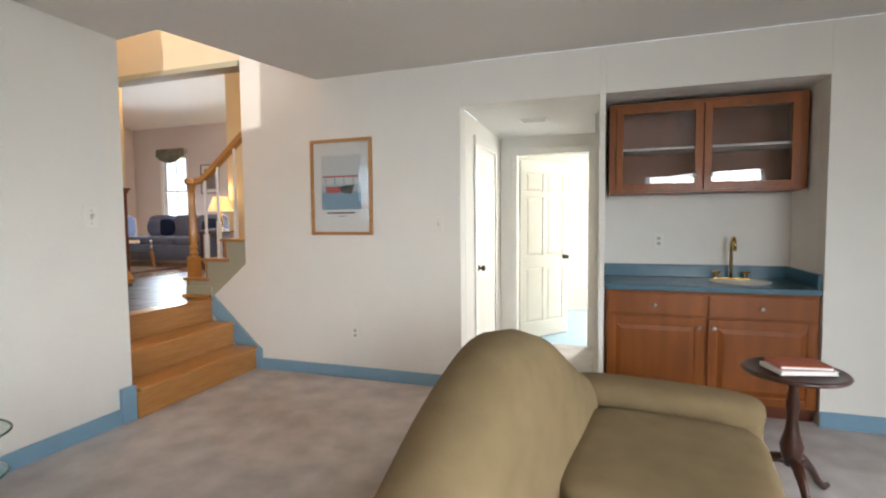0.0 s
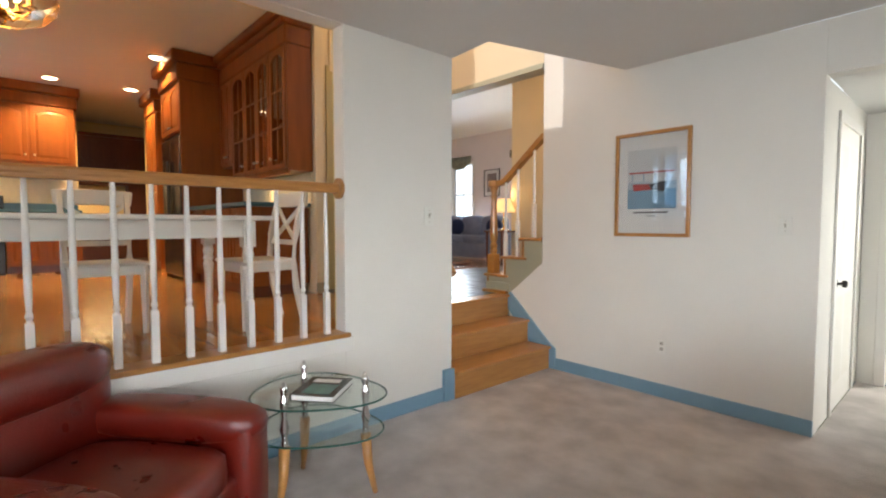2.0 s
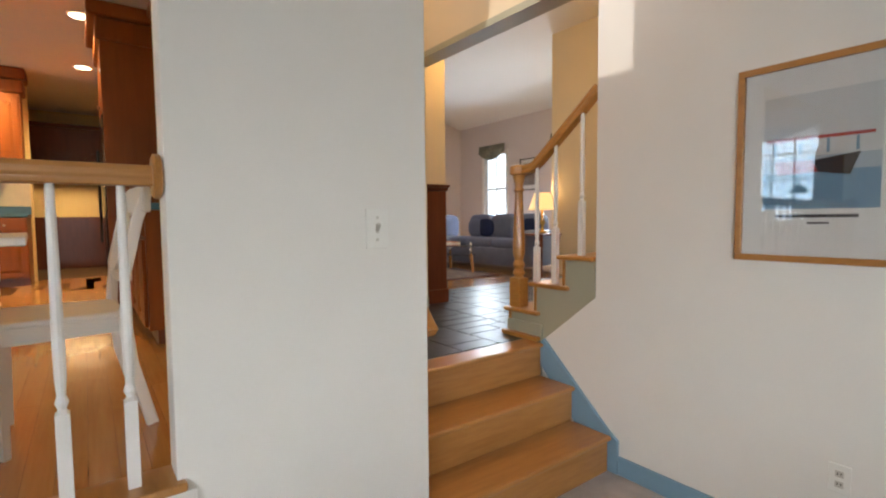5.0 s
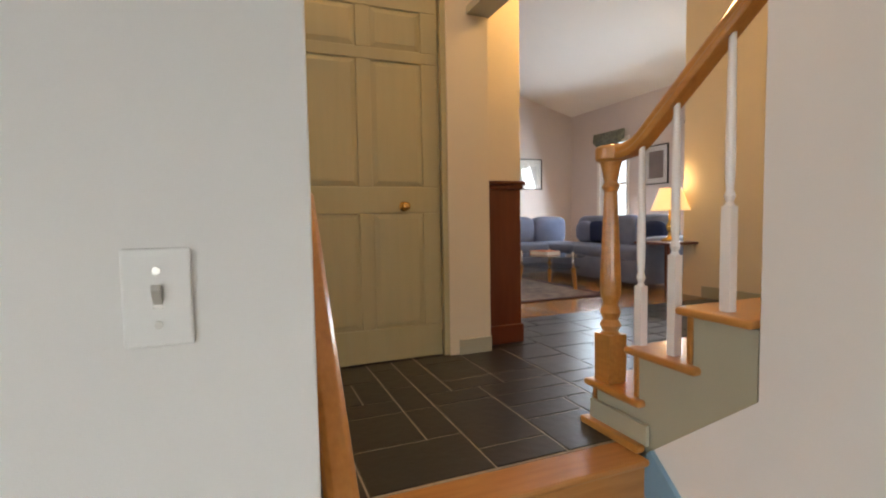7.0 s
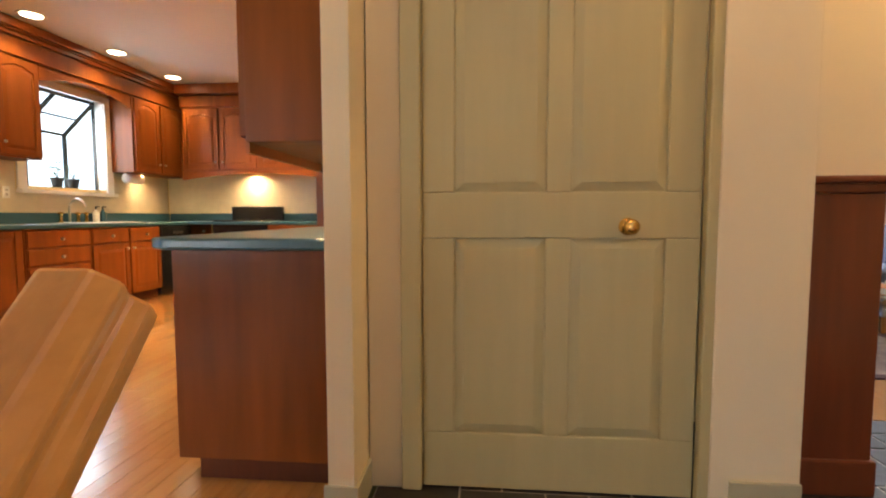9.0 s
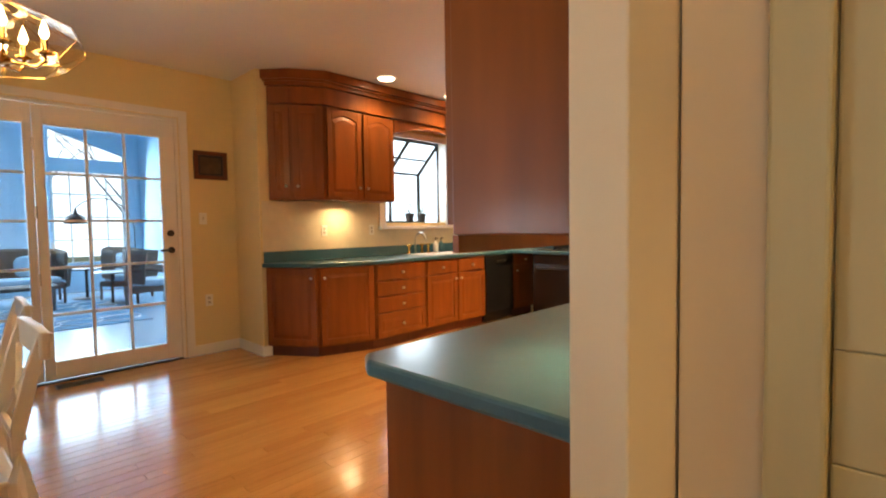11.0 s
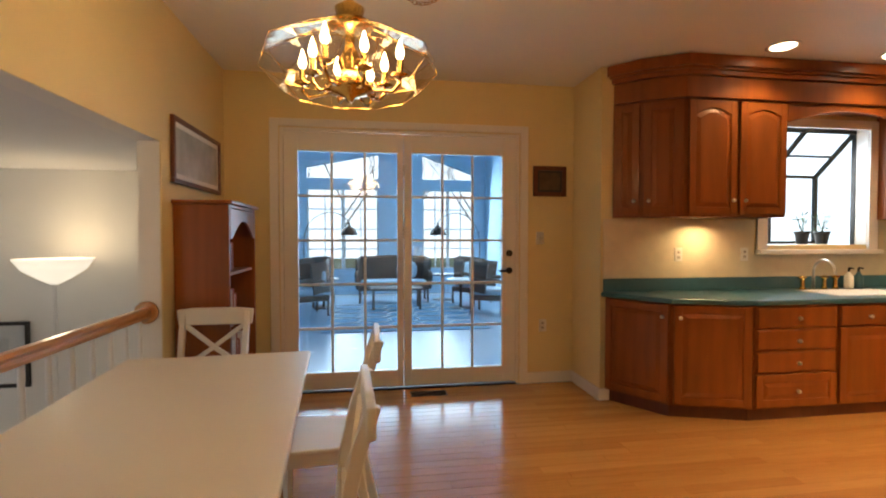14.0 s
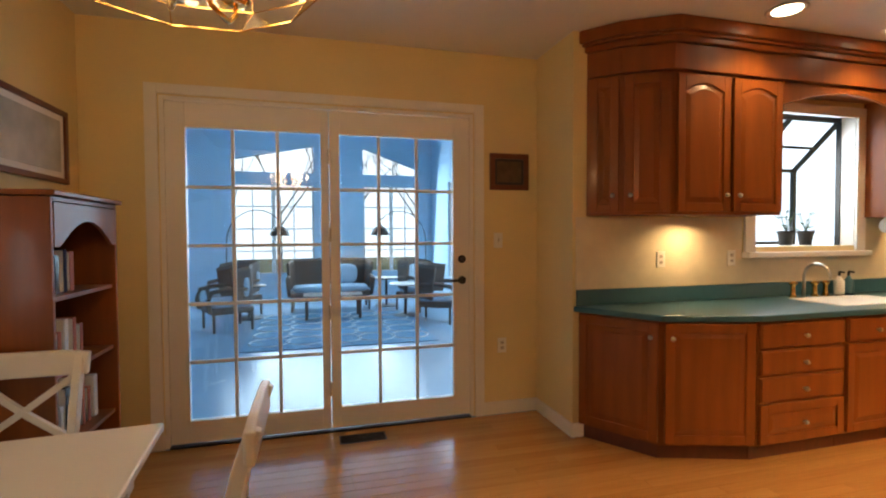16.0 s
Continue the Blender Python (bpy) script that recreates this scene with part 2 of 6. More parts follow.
def pillow(bm, cx, cy, cz, w, d, h, power=4.0, nu=24, nv=12):
    """A stuffed block, w by d by h, with soft edges."""
    def sp(c, e):
        return math.copysign(abs(c) ** e, c)
    e = 2 / power
    rows = []
    for j in range(1, nv):
        b = -math.pi / 2 + math.pi * j / nv
        rows.append([bm.verts.new((cx + w / 2 * sp(math.cos(b), e) * sp(math.cos(a), e), cy + d / 2 * sp(math.cos(b), e) * sp(math.sin(a), e), cz + h / 2 * sp(math.sin(b), e)))
                     for a in (2 * math.pi * i / nu for i in range(nu))])
    for p, q in zip(rows, rows[1:]):
        for i in range(nu):
            bm.faces.new((p[i], p[(i + 1) % nu], q[(i + 1) % nu], q[i]))
    lo, hi = bm.verts.new((cx, cy, cz - h / 2)), bm.verts.new((cx, cy, cz + h / 2))
    for i in range(nu):
        bm.faces.new((lo, rows[0][(i + 1) % nu], rows[0][i]))
        bm.faces.new((hi, rows[-1][i], rows[-1][(i + 1) % nu]))


def part(name, build, material, parent=None, bevel=0.0, smooth=False, seg=2):
    """A mesh object from a function that fills a bmesh."""
    bm = bmesh.new()
    build(bm)
    bmesh.ops.recalc_face_normals(bm, faces=bm.faces)
    me = bpy.data.meshes.new(name)
    bm.to_mesh(me)
    bm.free()
    me.materials.append(material)
    if smooth:
        for p in me.polygons:
            p.use_smooth = True
    ob = new(name, me)
    if bevel:
        bv = ob.modifiers.new("bevel", "BEVEL")
        bv.width, bv.segments, bv.limit_method = bevel, seg, "ANGLE"
    if parent:
        ob.parent = parent
    return ob


def block(name, dims, material, parent=None, bevel=0.0):
    return part(name, lambda bm: box(bm, *dims), material, parent, bevel)


def thing(name, label, category, at=(0, 0, 0), turn=0, group=""):
    ob = new(name)
    ob.empty_display_size = 0.1
    ob.matrix_basis = pose(*at, 0, 0, turn)
    return tagged(ob, label, category, group)


def structure(ob, label, category):
    return tagged(ob, label, category, "", "structure")


def setting(name, boxes, material, label, category, bevel=0.0, extra=None):
    def go(bm):
        for b in boxes:
            box(bm, *b)
        if extra:
            extra(bm)
    return structure(part(name, go, material, None, bevel), label, category)


K, LC, KC, UP = 0.64, 2.58, 3.42, 5.0

# ---------- the shell ----------
setting("floor_living", [(-3.0, 3.6, -2.6, 3.7, -0.12, 0.0), (-0.98, 0.06, 3.7, 5.35, -0.12, 0.0), (0.10, 1.43, 3.7, 4.3, -0.12, 0.0)], M["carpet"], "grey plush carpet with trodden patches", "carpet")


def living_ceiling(bm):
    prism(bm, [(-3.0, -2.6), (3.6, -2.6), (3.6, 3.7), (-2.27, 3.7), (-2.60, 2.44), (-3.0, 2.48)], "z", LC, LC + 0.2)


setting("ceiling_living", [], M["ceil"], "flat painted white living room ceiling", "ceiling", extra=living_ceiling)
setting("ceiling_foyer", [(-6.1, -2.0, 2.2, 6.9, UP, UP + 0.1)], M["ceil"], "high white ceiling above the foyer stairs", "ceiling")
setting("ceiling_kitchen", [(-12.5, -3.12, -2.42, 2.27, KC, KC + 0.1)], M["ceil"], "flat white kitchen ceiling with recessed lamps", "ceiling")
setting("wall_stair_partition", [(-3.12, -3.0, 1.55, 2.475, 0, UP), (-3.12, -3.0, -1.17, 1.55, 0, 0.53)], M["wall"], "white painted partition wall beside the steps", "wall", 0.004)
setting("wall_kitchen_header", [(-3.12, -3.0, -1.17, 1.55, 2.575, UP)], M["wall"], "white header above the railing opening", "wall")
setting("wall_kitchen_east", [(-3.12, -3.0, -2.6, -1.17, 0, UP)], M["wall"], "painted wall at the end of the railing", "wall")
setting("wall_kitchen_east_face", [(-3.13, -3.123, -2.42, -1.17, K, KC), (-3.13, -3.123, -1.17, 1.55, 2.575, KC), (-3.13, -3.123, 1.55, 2.38, K, KC)], M["yellow"], "pale yellow painted kitchen wall face", "wall")
setting("wall_stair_left", [(-3.57, -3.12, 2.34, 2.45, 0, UP)], M["wall"], "cream white wall along the steps with handrail", "wall", 0.004)


def picture_wall(bm):
    prism(bm, [(-0.98, 0), (-0.98, LC), (-2.27, LC), (-2.27, UP), (-3.067, UP), (-3.067, 0.975), (-3.44, 0.668), (-3.47, 0.635), (-3.47, 0)], "y", 3.70, 3.84)


setting("wall_picture", [(-0.98, 0.06, 3.70, 3.82, 2.25, LC), (0.06, 0.10, 3.70, 4.3, 0, LC), (0.10, 1.43, 3.70, 3.82, 2.25, LC), (1.43, 3.6, 3.70, 3.82, 0, LC)], M["wall"],
        "white painted living room wall with picture and openings", "wall", 0.003, picture_wall)
setting("wall_stairwell_fascia", [(-6.1, -3.07, 3.70, 3.82, 2.83, UP)], M["foyer"], "cream painted bulkhead above the foyer", "wall")
setting("wall_stairwell_fascia_trim", [(-6.1, -3.07, 3.68, 3.84, 2.78, 2.828)], M["sage"], "grey painted edge board of the bulkhead", "trim")
setting("wall_niche", [(0.10, 1.43, 4.30, 4.38, 0, LC), (1.43, 1.50, 3.82, 4.38, 0, LC)], M["wall"], "white back wall of the wet bar niche", "wall")
setting("ceiling_niche", [(0.10, 1.43, 3.82, 4.30, 2.25, 2.33), (-0.98, 0.06, 3.82, 5.35, 2.25, 2.33)], M["ceil"], "low white soffit of niche and passage", "ceiling")
setting("wall_passage", [(-1.06, -0.985, 3.86, 5.4, 0, 2.25), (-0.98, -0.80, 5.30, 5.40, 0, 2.25), (-0.80, 0.02, 5.30, 5.40, 2.06, 2.25), (0.02, 0.10, 4.38, 5.40, 0, 2.33)], M["wall"], "white passage walls with a doorway", "wall")
setting("wall_back_room", [(-2.2, -2.1, 5.4, 7.5, 0, 2.4), (1.6, 1.7, 5.4, 7.5, 0, 2.4), (-2.2, 0.4, 7.5, 7.6, 0, 2.4), (1.4, 1.7, 7.5, 7.6, 0, 2.4), (0.4, 1.4, 7.5, 7.6, 0, 0.4), (0.4, 1.4, 7.5, 7.6, 2.1, 2.4), (0.1, 1.7, 5.35, 5.4, 0, 2.4), (-2.2, -1.06, 5.35, 5.4, 0, 2.4)], M["wall"], "white walls of a bright back room", "wall")
setting("floor_back_room", [(-2.2, 1.7, 5.35, 7.6, -0.1, 0)], M["tile"], "pale floor of a bright back room", "floor")
setting("ceiling_back_room", [(-2.2, 1.7, 5.4, 7.6, 2.4, 2.5)], M["ceil"], "white ceiling of the back room", "ceiling")
setting("wall_living_east", [(3.6, 3.7, -2.6, -1.2, 0, LC), (3.6, 3.7, 2.0, 3.82, 0, LC), (3.6, 3.7, -1.2, 2.0, 0, 0.7), (3.6, 3.7, -1.2, 2.0, 2.2, LC)], M["wall"], "white wall with a wide window opening", "wall")
setting("wall_living_south", [(-3.0, 0.9, -2.7, -2.6, 0, LC), (3.0, 3.7, -2.7, -2.6, 0, LC), (0.9, 3.0, -2.7, -2.6, 0, 0.8), (0.9, 3.0, -2.7, -2.6, 2.2, LC)], M["wall"], "cream white wall behind the floor lamp", "wall")
setting("ground", [(-60, 60, -80, 80, -0.4, -0.3)], mat("lawn", (0.10, 0.12, 0.04), 0.95, vary=0.4, scale=3), "winter lawn around the house", "ground")

# kitchen shell
setting("floor_kitchen_base", [(-12.5, -3.12, -2.42, 2.27, K - 0.2, K - 0.012), (-4.79, -3.57, 2.27, 2.39, K - 0.2, K - 0.012)], mat("floor_seam", (0.10, 0.045, 0.015), 0.7), "dark seams under the oak floor", "floor")
setting("wall_kitchen_south", [(-3.58, -3.12, -2.52, -2.42, K, KC), (-6.25, -5.72, -2.52, -2.42, K, KC), (-5.72, -3.58, -2.52, -2.42, 2.96, KC), (-6.35, -6.25, -2.52, -1.87, K, KC),
        (-7.78, -6.35, -1.97, -1.87, K, KC), (-10.0, -8.86, -1.97, -1.87, K, KC), (-8.86, -7.78, -1.97, -1.87, K, 1.94), (-8.86, -7.78, -1.97, -1.87, 3.02, KC)], M["yellow"], "pale yellow kitchen wall around glazed doors", "wall")
setting("wall_kitchen_north", [(-12.5, -4.78, 2.27, 2.36, K, KC), (-5.1, -4.78, 2.28, 2.36, KC, UP)], M["foyer"], "cream wall between kitchen and foyer", "wall", 0.004)
setting("wall_kitchen_west", [(-10.1, -10.0, -1.97, 0.8, K, KC), (-10.1, -10.0, 1.75, 2.27, K, KC), (-12.6, -12.5, -2.0, 2.3, K, KC), (-12.5, -10.1, -2.05, -1.97, K, KC)], M["yellow"], "yellow wall with a passage to a dark pantry", "wall")
setting("baseboard_kitchen", [(-3.582, -3.14, -2.418, -2.405, K, K + 0.1), (-6.248, -5.80, -2.418, -2.405, K, K + 0.1), (-6.248, -6.235, -2.405, -1.875, K, K + 0.1), (-6.36, -6.235, -1.868, -1.855, K, K + 0.1)], M["trim"], "white kitchen baseboard", "baseboard", 0.004)

# foyer shell
setting("floor_foyer_base", [(-5.74, -3.60, 2.39, 3.70, K - 0.25, K - 0.003), (-5.74, -3.48, 3.70, 6.8, K - 0.25, K - 0.003), (-3.48, -2.1, 3.85, 6.8, K - 0.25, K - 0.003)], M["grout"], "grey grout bed of the slate floor", "floor")
setting("wall_closet", [(-5.7, -4.965, 2.365, 2.525, K, UP), (-5.06, -4.94, 3.54, 3.83, K, UP), (-5.06, -4.94, 2.525, 3.54, 2.95, UP), (-5.22, -5.10, 3.835, 4.16, K, UP), (-5.73, -5.64, 2.53, 4.16, K, UP)], M["foyer"], "cream foyer wall around the closet door", "wall", 0.004)
setting("wall_foyer_north", [(-5.80, -2.0, 6.80, 6.9, K, UP), (-2.1, -2.0, 3.86, 6.8, 0, UP), (-6.05, -5.80, 6.80, 8.6, K, UP)], M["foyer"], "cream foyer wall behind the staircase", "wall")
setting("baseboard_foyer", [(-4.938, -4.925, 3.60, 3.83, K, K + 0.10), (-5.80, -3.0, 6.78, 6.798, K, K + 0.12), (-4.958, -4.77, 2.362, 2.376, K, K + 0.11), (-4.778, -4.765, 2.26, 2.376, K, K + 0.11)], M["sage"], "khaki painted baseboard", "baseboard", 0.004)
# parlour with the blue sofa
setting("floor_parlour", [(-10.4, -5.74, 2.4, 8.6, K - 0.15, K)], M["plank"], "honey oak strip floor in the parlour", "floor")
W1, W2, WZ = (-9.52, -8.84), (-7.46, -6.78), (1.35, 2.85)
setting("wall_parlour", [(-10.5, -10.4, 2.4, 8.7, K, 5.8), (-10.4, W1[0], 8.6, 8.7, K, 3.6), (W1[1], W2[0], 8.6, 8.7, K, 3.6), (W2[1], -5.80, 8.6, 8.7, K, 3.6)]
        + [(a, b, 8.6, 8.7, c, d) for a, b in (W1, W2) for c, d in ((K, WZ[0]), (WZ[1], 3.6))] + [(-10.4, -5.74, 2.40, 2.5, K, 5.6)], M["pinkgrey"], "grey pink parlour wall with windows", "wall")


def vault(bm):
    prism(bm, [(8.7, 3.52), (8.7, 3.67), (2.4, 5.42), (2.4, 5.27)], "x", -10.5, -5.75)
    prism(bm, [(8.7, 3.52), (8.7, 3.67), (3.84, 5.02), (3.84, 4.87)], "x", -5.75, -3.13)


setting("ceiling_parlour", [], M["ceil"], "sloping white parlour ceiling", "ceiling", extra=vault)

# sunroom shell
setting("floor_sunroom", [(-7.25, -3.14, -9.7, -2.52, K - 0.2, K - 0.02), (-3.14, -1.6, -9.7, -2.73, K - 0.2, K - 0.02)], M["tile"], "grey tiled sunroom floor tinted with blue daylight", "floor")


def gable(bm):
    box(bm, -2.9, -1.6, -9.7, -9.6, K, 4.8)
    box(bm, -5.6, -4.55, -9.7, -9.6, K, 4.8)
    box(bm, -7.25, -6.85, -9.7, -9.6, K, 4.8)
    for x0, x1 in ((-4.55, -2.9), (-6.85, -5.6)):
        box(bm, x0, x1, -9.7, -9.6, K, 1.25)
        box(bm, x0, x1, -9.7, -9.6, 3.12, 3.38)
    prism(bm, [(-4.55, 3.95), (-2.9, 3.62), (-2.9, 4.8), (-4.55, 4.8)], "y", -9.7, -9.6)
    prism(bm, [(-6.85, 3.5), (-5.6, 3.95), (-5.6, 4.8), (-6.85, 4.8)], "y", -9.7, -9.6)


setting("wall_sunroom_far", [], M["sunwall"], "sunroom gable wall with windows, tinted daylight blue", "wall", extra=gable)
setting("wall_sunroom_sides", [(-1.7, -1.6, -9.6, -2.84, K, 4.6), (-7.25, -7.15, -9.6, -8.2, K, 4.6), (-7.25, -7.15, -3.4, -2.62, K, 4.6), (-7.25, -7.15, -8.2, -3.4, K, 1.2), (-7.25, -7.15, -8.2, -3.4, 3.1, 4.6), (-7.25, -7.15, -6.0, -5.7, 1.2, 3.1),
        (-7.25, -6.35, -2.62, -2.52, K, 4.6), (-6.35, -5.72, -2.62, -2.52, K, 4.6), (-3.58, -3.12, -2.62, -2.52, K, 4.6), (-3.22, -1.6, -2.84, -2.72, K, 4.6), (-5.72, -3.58, -2.62, -2.52, 2.96, 4.6)], M["sunwall"], "sunroom walls tinted daylight blue", "wall")
setting("ceiling_sunroom", [(-7.25, -1.6, -9.7, -2.72, 4.6, 4.7), (-7.25, -3.14, -2.72, -2.52, 4.6, 4.7)], M["sunwall"], "pale sunroom ceiling tinted daylight blue", "ceiling")
setting("backdrop_south", [(-90, 60, -50.1, -50, -2, 40)], M["sky"], "bright overcast distance beyond the windows", "backdrop")
setting("backdrop_north", [(-160, 60, 58, 58.1, -2, 40)], M["sky"], "bright overcast distance beyond the windows", "backdrop")

# ---------- steps ----------
RISE = K / 3
steps = thing("entry_steps", "three oak steps up to the slate foyer", "steps")
for i in range(3):
    x = -2.96 - 0.25 * i
    block("riser", (x - 0.02, x, 2.478, 3.675, RISE * i + 0.001, RISE * (i + 1) - 0.028), M["oak"], steps)
    block("tread", (x - (0.27 if i < 2 else 0.14), x + 0.03, 2.478, 3.675, RISE * (i + 1) - 0.027, RISE * (i + 1)), M["oak"], steps, 0.011)


def skirt(bm):
    prism(bm, [(-2.90, 0.0), (-2.90, 0.19), (-2.97, 0.24), (-3.44, 0.668), (-3.47, 0.632), (-3.47, 0.5), (-3.0, 0.0)], "y", 3.678, 3.699)


structure(part("trim_stair_skirt", skirt, M["blue"], None, 0.003), "blue painted stair skirt board", "trim")
setting("baseboard_living", [(-2.90, -0.98, 3.684, 3.699, 0, 0.105), (1.43, 3.6, 3.684, 3.699, 0, 0.105), (-2.999, -2.984, -2.6, 2.375, 0, 0.105), (-2.999, -2.965, 2.375, 2.476, 0, 0.24), (-2.96, 3.6, -2.599, -2.585, 0, 0.105)], M["blue"], "blue painted baseboard", "baseboard", 0.003)
setting("trim_railing_board", [(-2.999, -2.978, -1.17, 1.60, 0.53, 0.622)], M["trim"], "white board below the railing", "trim", 0.004)
setting("trim_railing_nosing", [(-3.13, -2.965, -1.17, 1.575, 0.624, 0.652)], M["oakx"], "oak nosing at the railing edge", "trim", 0.008)

# ---------- kinds of things ----------


def framed(name, label, w, h, at, turn, rim, wood, face, depth=0.025, glazed=True, art=None):
    """A framed picture: local x across, z up, facing -y."""
    t = thing(name, label, "picture", at, turn)

    def rails(bm):
        box(bm, -w / 2, w / 2, -depth, 0, -h / 2, -h / 2 + rim)
        box(bm, -w / 2, w / 2, -depth, 0, h / 2 - rim, h / 2)
        box(bm, -w / 2, -w / 2 + rim, -depth, 0, -h / 2 + rim, h / 2 - rim)
        box(bm, w / 2 - rim, w / 2, -depth, 0, -h / 2 + rim, h / 2 - rim)
    part("frame", rails, wood, t, 0.003)
    block("mount", (-w / 2 + rim, w / 2 - rim, -0.010, -0.002, -h / 2 + rim, h / 2 - rim), face, t)
    if art:
        for n, dims, m in art:
            block(n, dims, m, t)
    if glazed:
        pane = block("glazing", (-w / 2 + rim, w / 2 - rim, -0.0185, -0.016, -h / 2 + rim, h / 2 - rim), M["glass"], t)
        pane.visible_shadow = False
    return t


def wall_plate(name, label, at, turn, holes):
    """A socket or switch plate facing local -y."""
    t = thing(name, label, "wall plate", at, turn)
    block("plate", (-0.036, 0.036, -0.008, 0, -0.058, 0.058), M["white"], t, 0.003)
    if holes == "switch":
        part("toggle", lambda bm: prism(bm, [(-0.008, -0.009), (-0.008, 0.009), (-0.021, 0.017), (-0.024, 0.010)], "x", -0.005, 0.005), M["ivory"], t, 0.001)
        block("slot", (-0.0055, 0.0055, -0.0086, -0.008, -0.013, 0.013), M["nickel"], t)
        for z in (-0.032, 0.032):
            part("screw", lambda bm: tube(bm, [(0, -0.0075, z), (0, -0.0105, z)], 0.0045, 10), M["nickel"], t)
    else:
        for z in (-0.021, 0.021):
            block("socket", (-0.014, 0.014, -0.010, -0.008, z - 0.013, z + 0.013), M["ivory"], t, 0.004)
            block("slot", (-0.007, -0.004, -0.0108, -0.0101, z - 0.004, z + 0.006), M["iron"], t)
            block("slot", (0.004, 0.007, -0.0108, -0.0101, z - 0.004, z + 0.006), M["iron"], t)
    return t


def raised(bm, x0, x1, z0, z1, y, arch=0.0, lift=0.012):
    """A raised, chamfered panel on a face at y that looks to -y; arch lifts the middle of its top."""
    k = 9 if arch else 2
    def outline(inset):
        a, b, c, d = x0 + inset, x1 - inset, z0 + inset, z1 - inset
        top = [(b + (a - b) * i / (k - 1), d - arch * (1 - math.sin(math.pi * i / (k - 1))) if arch else d) for i in range(k)]
        return [(a, c), (b, c)] + top
    o, i = outline(0.0), outline(0.03)
    vo = [bm.verts.new((p[0], y, p[1])) for p in o]
    vi = [bm.verts.new((p[0], y - lift, p[1])) for p in i]
    for j in range(len(vo)):
        bm.faces.new((vo[j], vo[(j + 1) % len(vo)], vi[(j + 1) % len(vi)], vi[j]))
    bm.faces.new(vi)


def door_leaf(t, x0, x1, z0, z1, wood, knob=None, arch=0.0, name="door", front=0.0, metal="nickel", panel=True):
    """A cabinet door or drawer front on the plane y = front, facing -y, with a raised panel and a knob."""
    w, h = x1 - x0, z1 - z0
    rail = min(0.055, w * 0.28, h * 0.3)

    def go(bm):
        box(bm, x0, x1, front - 0.012, front - 0.001, z0, z1)
        if panel and h > 0.22:
            box(bm, x0, x0 + rail, front - 0.022, front - 0.012, z0, z1)
            box(bm, x1 - rail, x1, front - 0.022, front - 0.012, z0, z1)
            box(bm, x0 + rail, x1 - rail, front - 0.022, front - 0.012, z0, z0 + rail)
            if arch:
                n = 8
                pts = [(x1 - rail, z1), (x0 + rail, z1)] + [(x0 + rail + (w - 2 * rail) * i / n, z1 - rail - arch * (1 - math.sin(math.pi * i / n))) for i in range(n + 1)]
                prism(bm, pts, "y", front - 0.022, front - 0.012)
            else:
                box(bm, x0 + rail, x1 - rail, front - 0.022, front - 0.012, z1 - rail, z1)
            raised(bm, x0 + rail + 0.008, x1 - rail - 0.008, z0 + rail + 0.008, z1 - rail - 0.008, front - 0.0121, arch, 0.009)
        else:
            box(bm, x0 + 0.008, x1 - 0.008, front - 0.020, front - 0.012, z0 + 0.008, z1 - 0.008)
    d = part(name, go, wood, t, 0.003)
    if knob:
        part("knob", lambda bm: (tube(bm, [(knob[0], front - 0.02, knob[1]), (knob[0], front - 0.035, knob[1]), (knob[0], front - 0.037, knob[1]), (knob[0], front - 0.05, knob[1])], [0.006, 0.006, 0.015, 0.011], 12)), M[metal], d, smooth=True)
    return d


def glazed_leaf(t, x0, x1, z0, z1, wood, knob, rows=3, cols=2, arch=0.0, front=0.0):
    """A glazed cabinet door facing -y."""
    r = 0.05

    def go(bm):
        box(bm, x0, x0 + r, front - 0.022, front, z0, z1)
        box(bm, x1 - r, x1, front - 0.022, front, z0, z1)
        box(bm, x0 + r, x1 - r, front - 0.022, front, z0, z0 + r)
        n = 8
        prism(bm, [(x1 - r, z1), (x0 + r, z1)] + [(x0 + r + (x1 - x0 - 2 * r) * i / n, z1 - r - arch * (1 - math.sin(math.pi * i / n))) for i in range(n + 1)], "y", front - 0.022, front)
        for i in range(1, cols):
            x = x0 + r + (x1 - x0 - 2 * r) * i / cols
            box(bm, x - 0.008, x + 0.008, front - 0.018, front - 0.004, z0 + r, z1 - r)
        for i in range(1, rows):
            z = z0 + r + (z1 - z0 - 2 * r) * i / rows
            box(bm, x0 + r, x1 - r, front - 0.0185, front - 0.0035, z - 0.008, z + 0.008)
    d = part("door", go, wood, t, 0.002)
    p = block("pane", (x0 + r, x1 - r, front - 0.011, front - 0.008, z0 + r, z1 - r), M["glass"], d)
    p.visible_shadow = False
    part("knob", lambda bm: tube(bm, [(knob[0], front - 0.02, knob[1]), (knob[0], front - 0.035, knob[1]), (knob[0], front - 0.037, knob[1]), (knob[0], front - 0.05, knob[1])], [0.006, 0.006, 0.015, 0.011], 12), M["nickel"], d, smooth=True)


def carcass(bm, x0, x1, d, z0, z1, t=0.02):
    """An open-fronted cabinet box from y = 0 (front) to d."""
    box(bm, x0, x0 + t, 0.0, d, z0, z1)
    box(bm, x1 - t, x1, 0.0, d, z0, z1)
    box(bm, x0 + t, x1 - t, 0.0, d, z0, z0 + t)
    box(bm, x0 + t, x1 - t, 0.0, d, z1 - t, z1)
    box(bm, x0 + t, x1 - t, d - t, d, z0 + t, z1 - t)


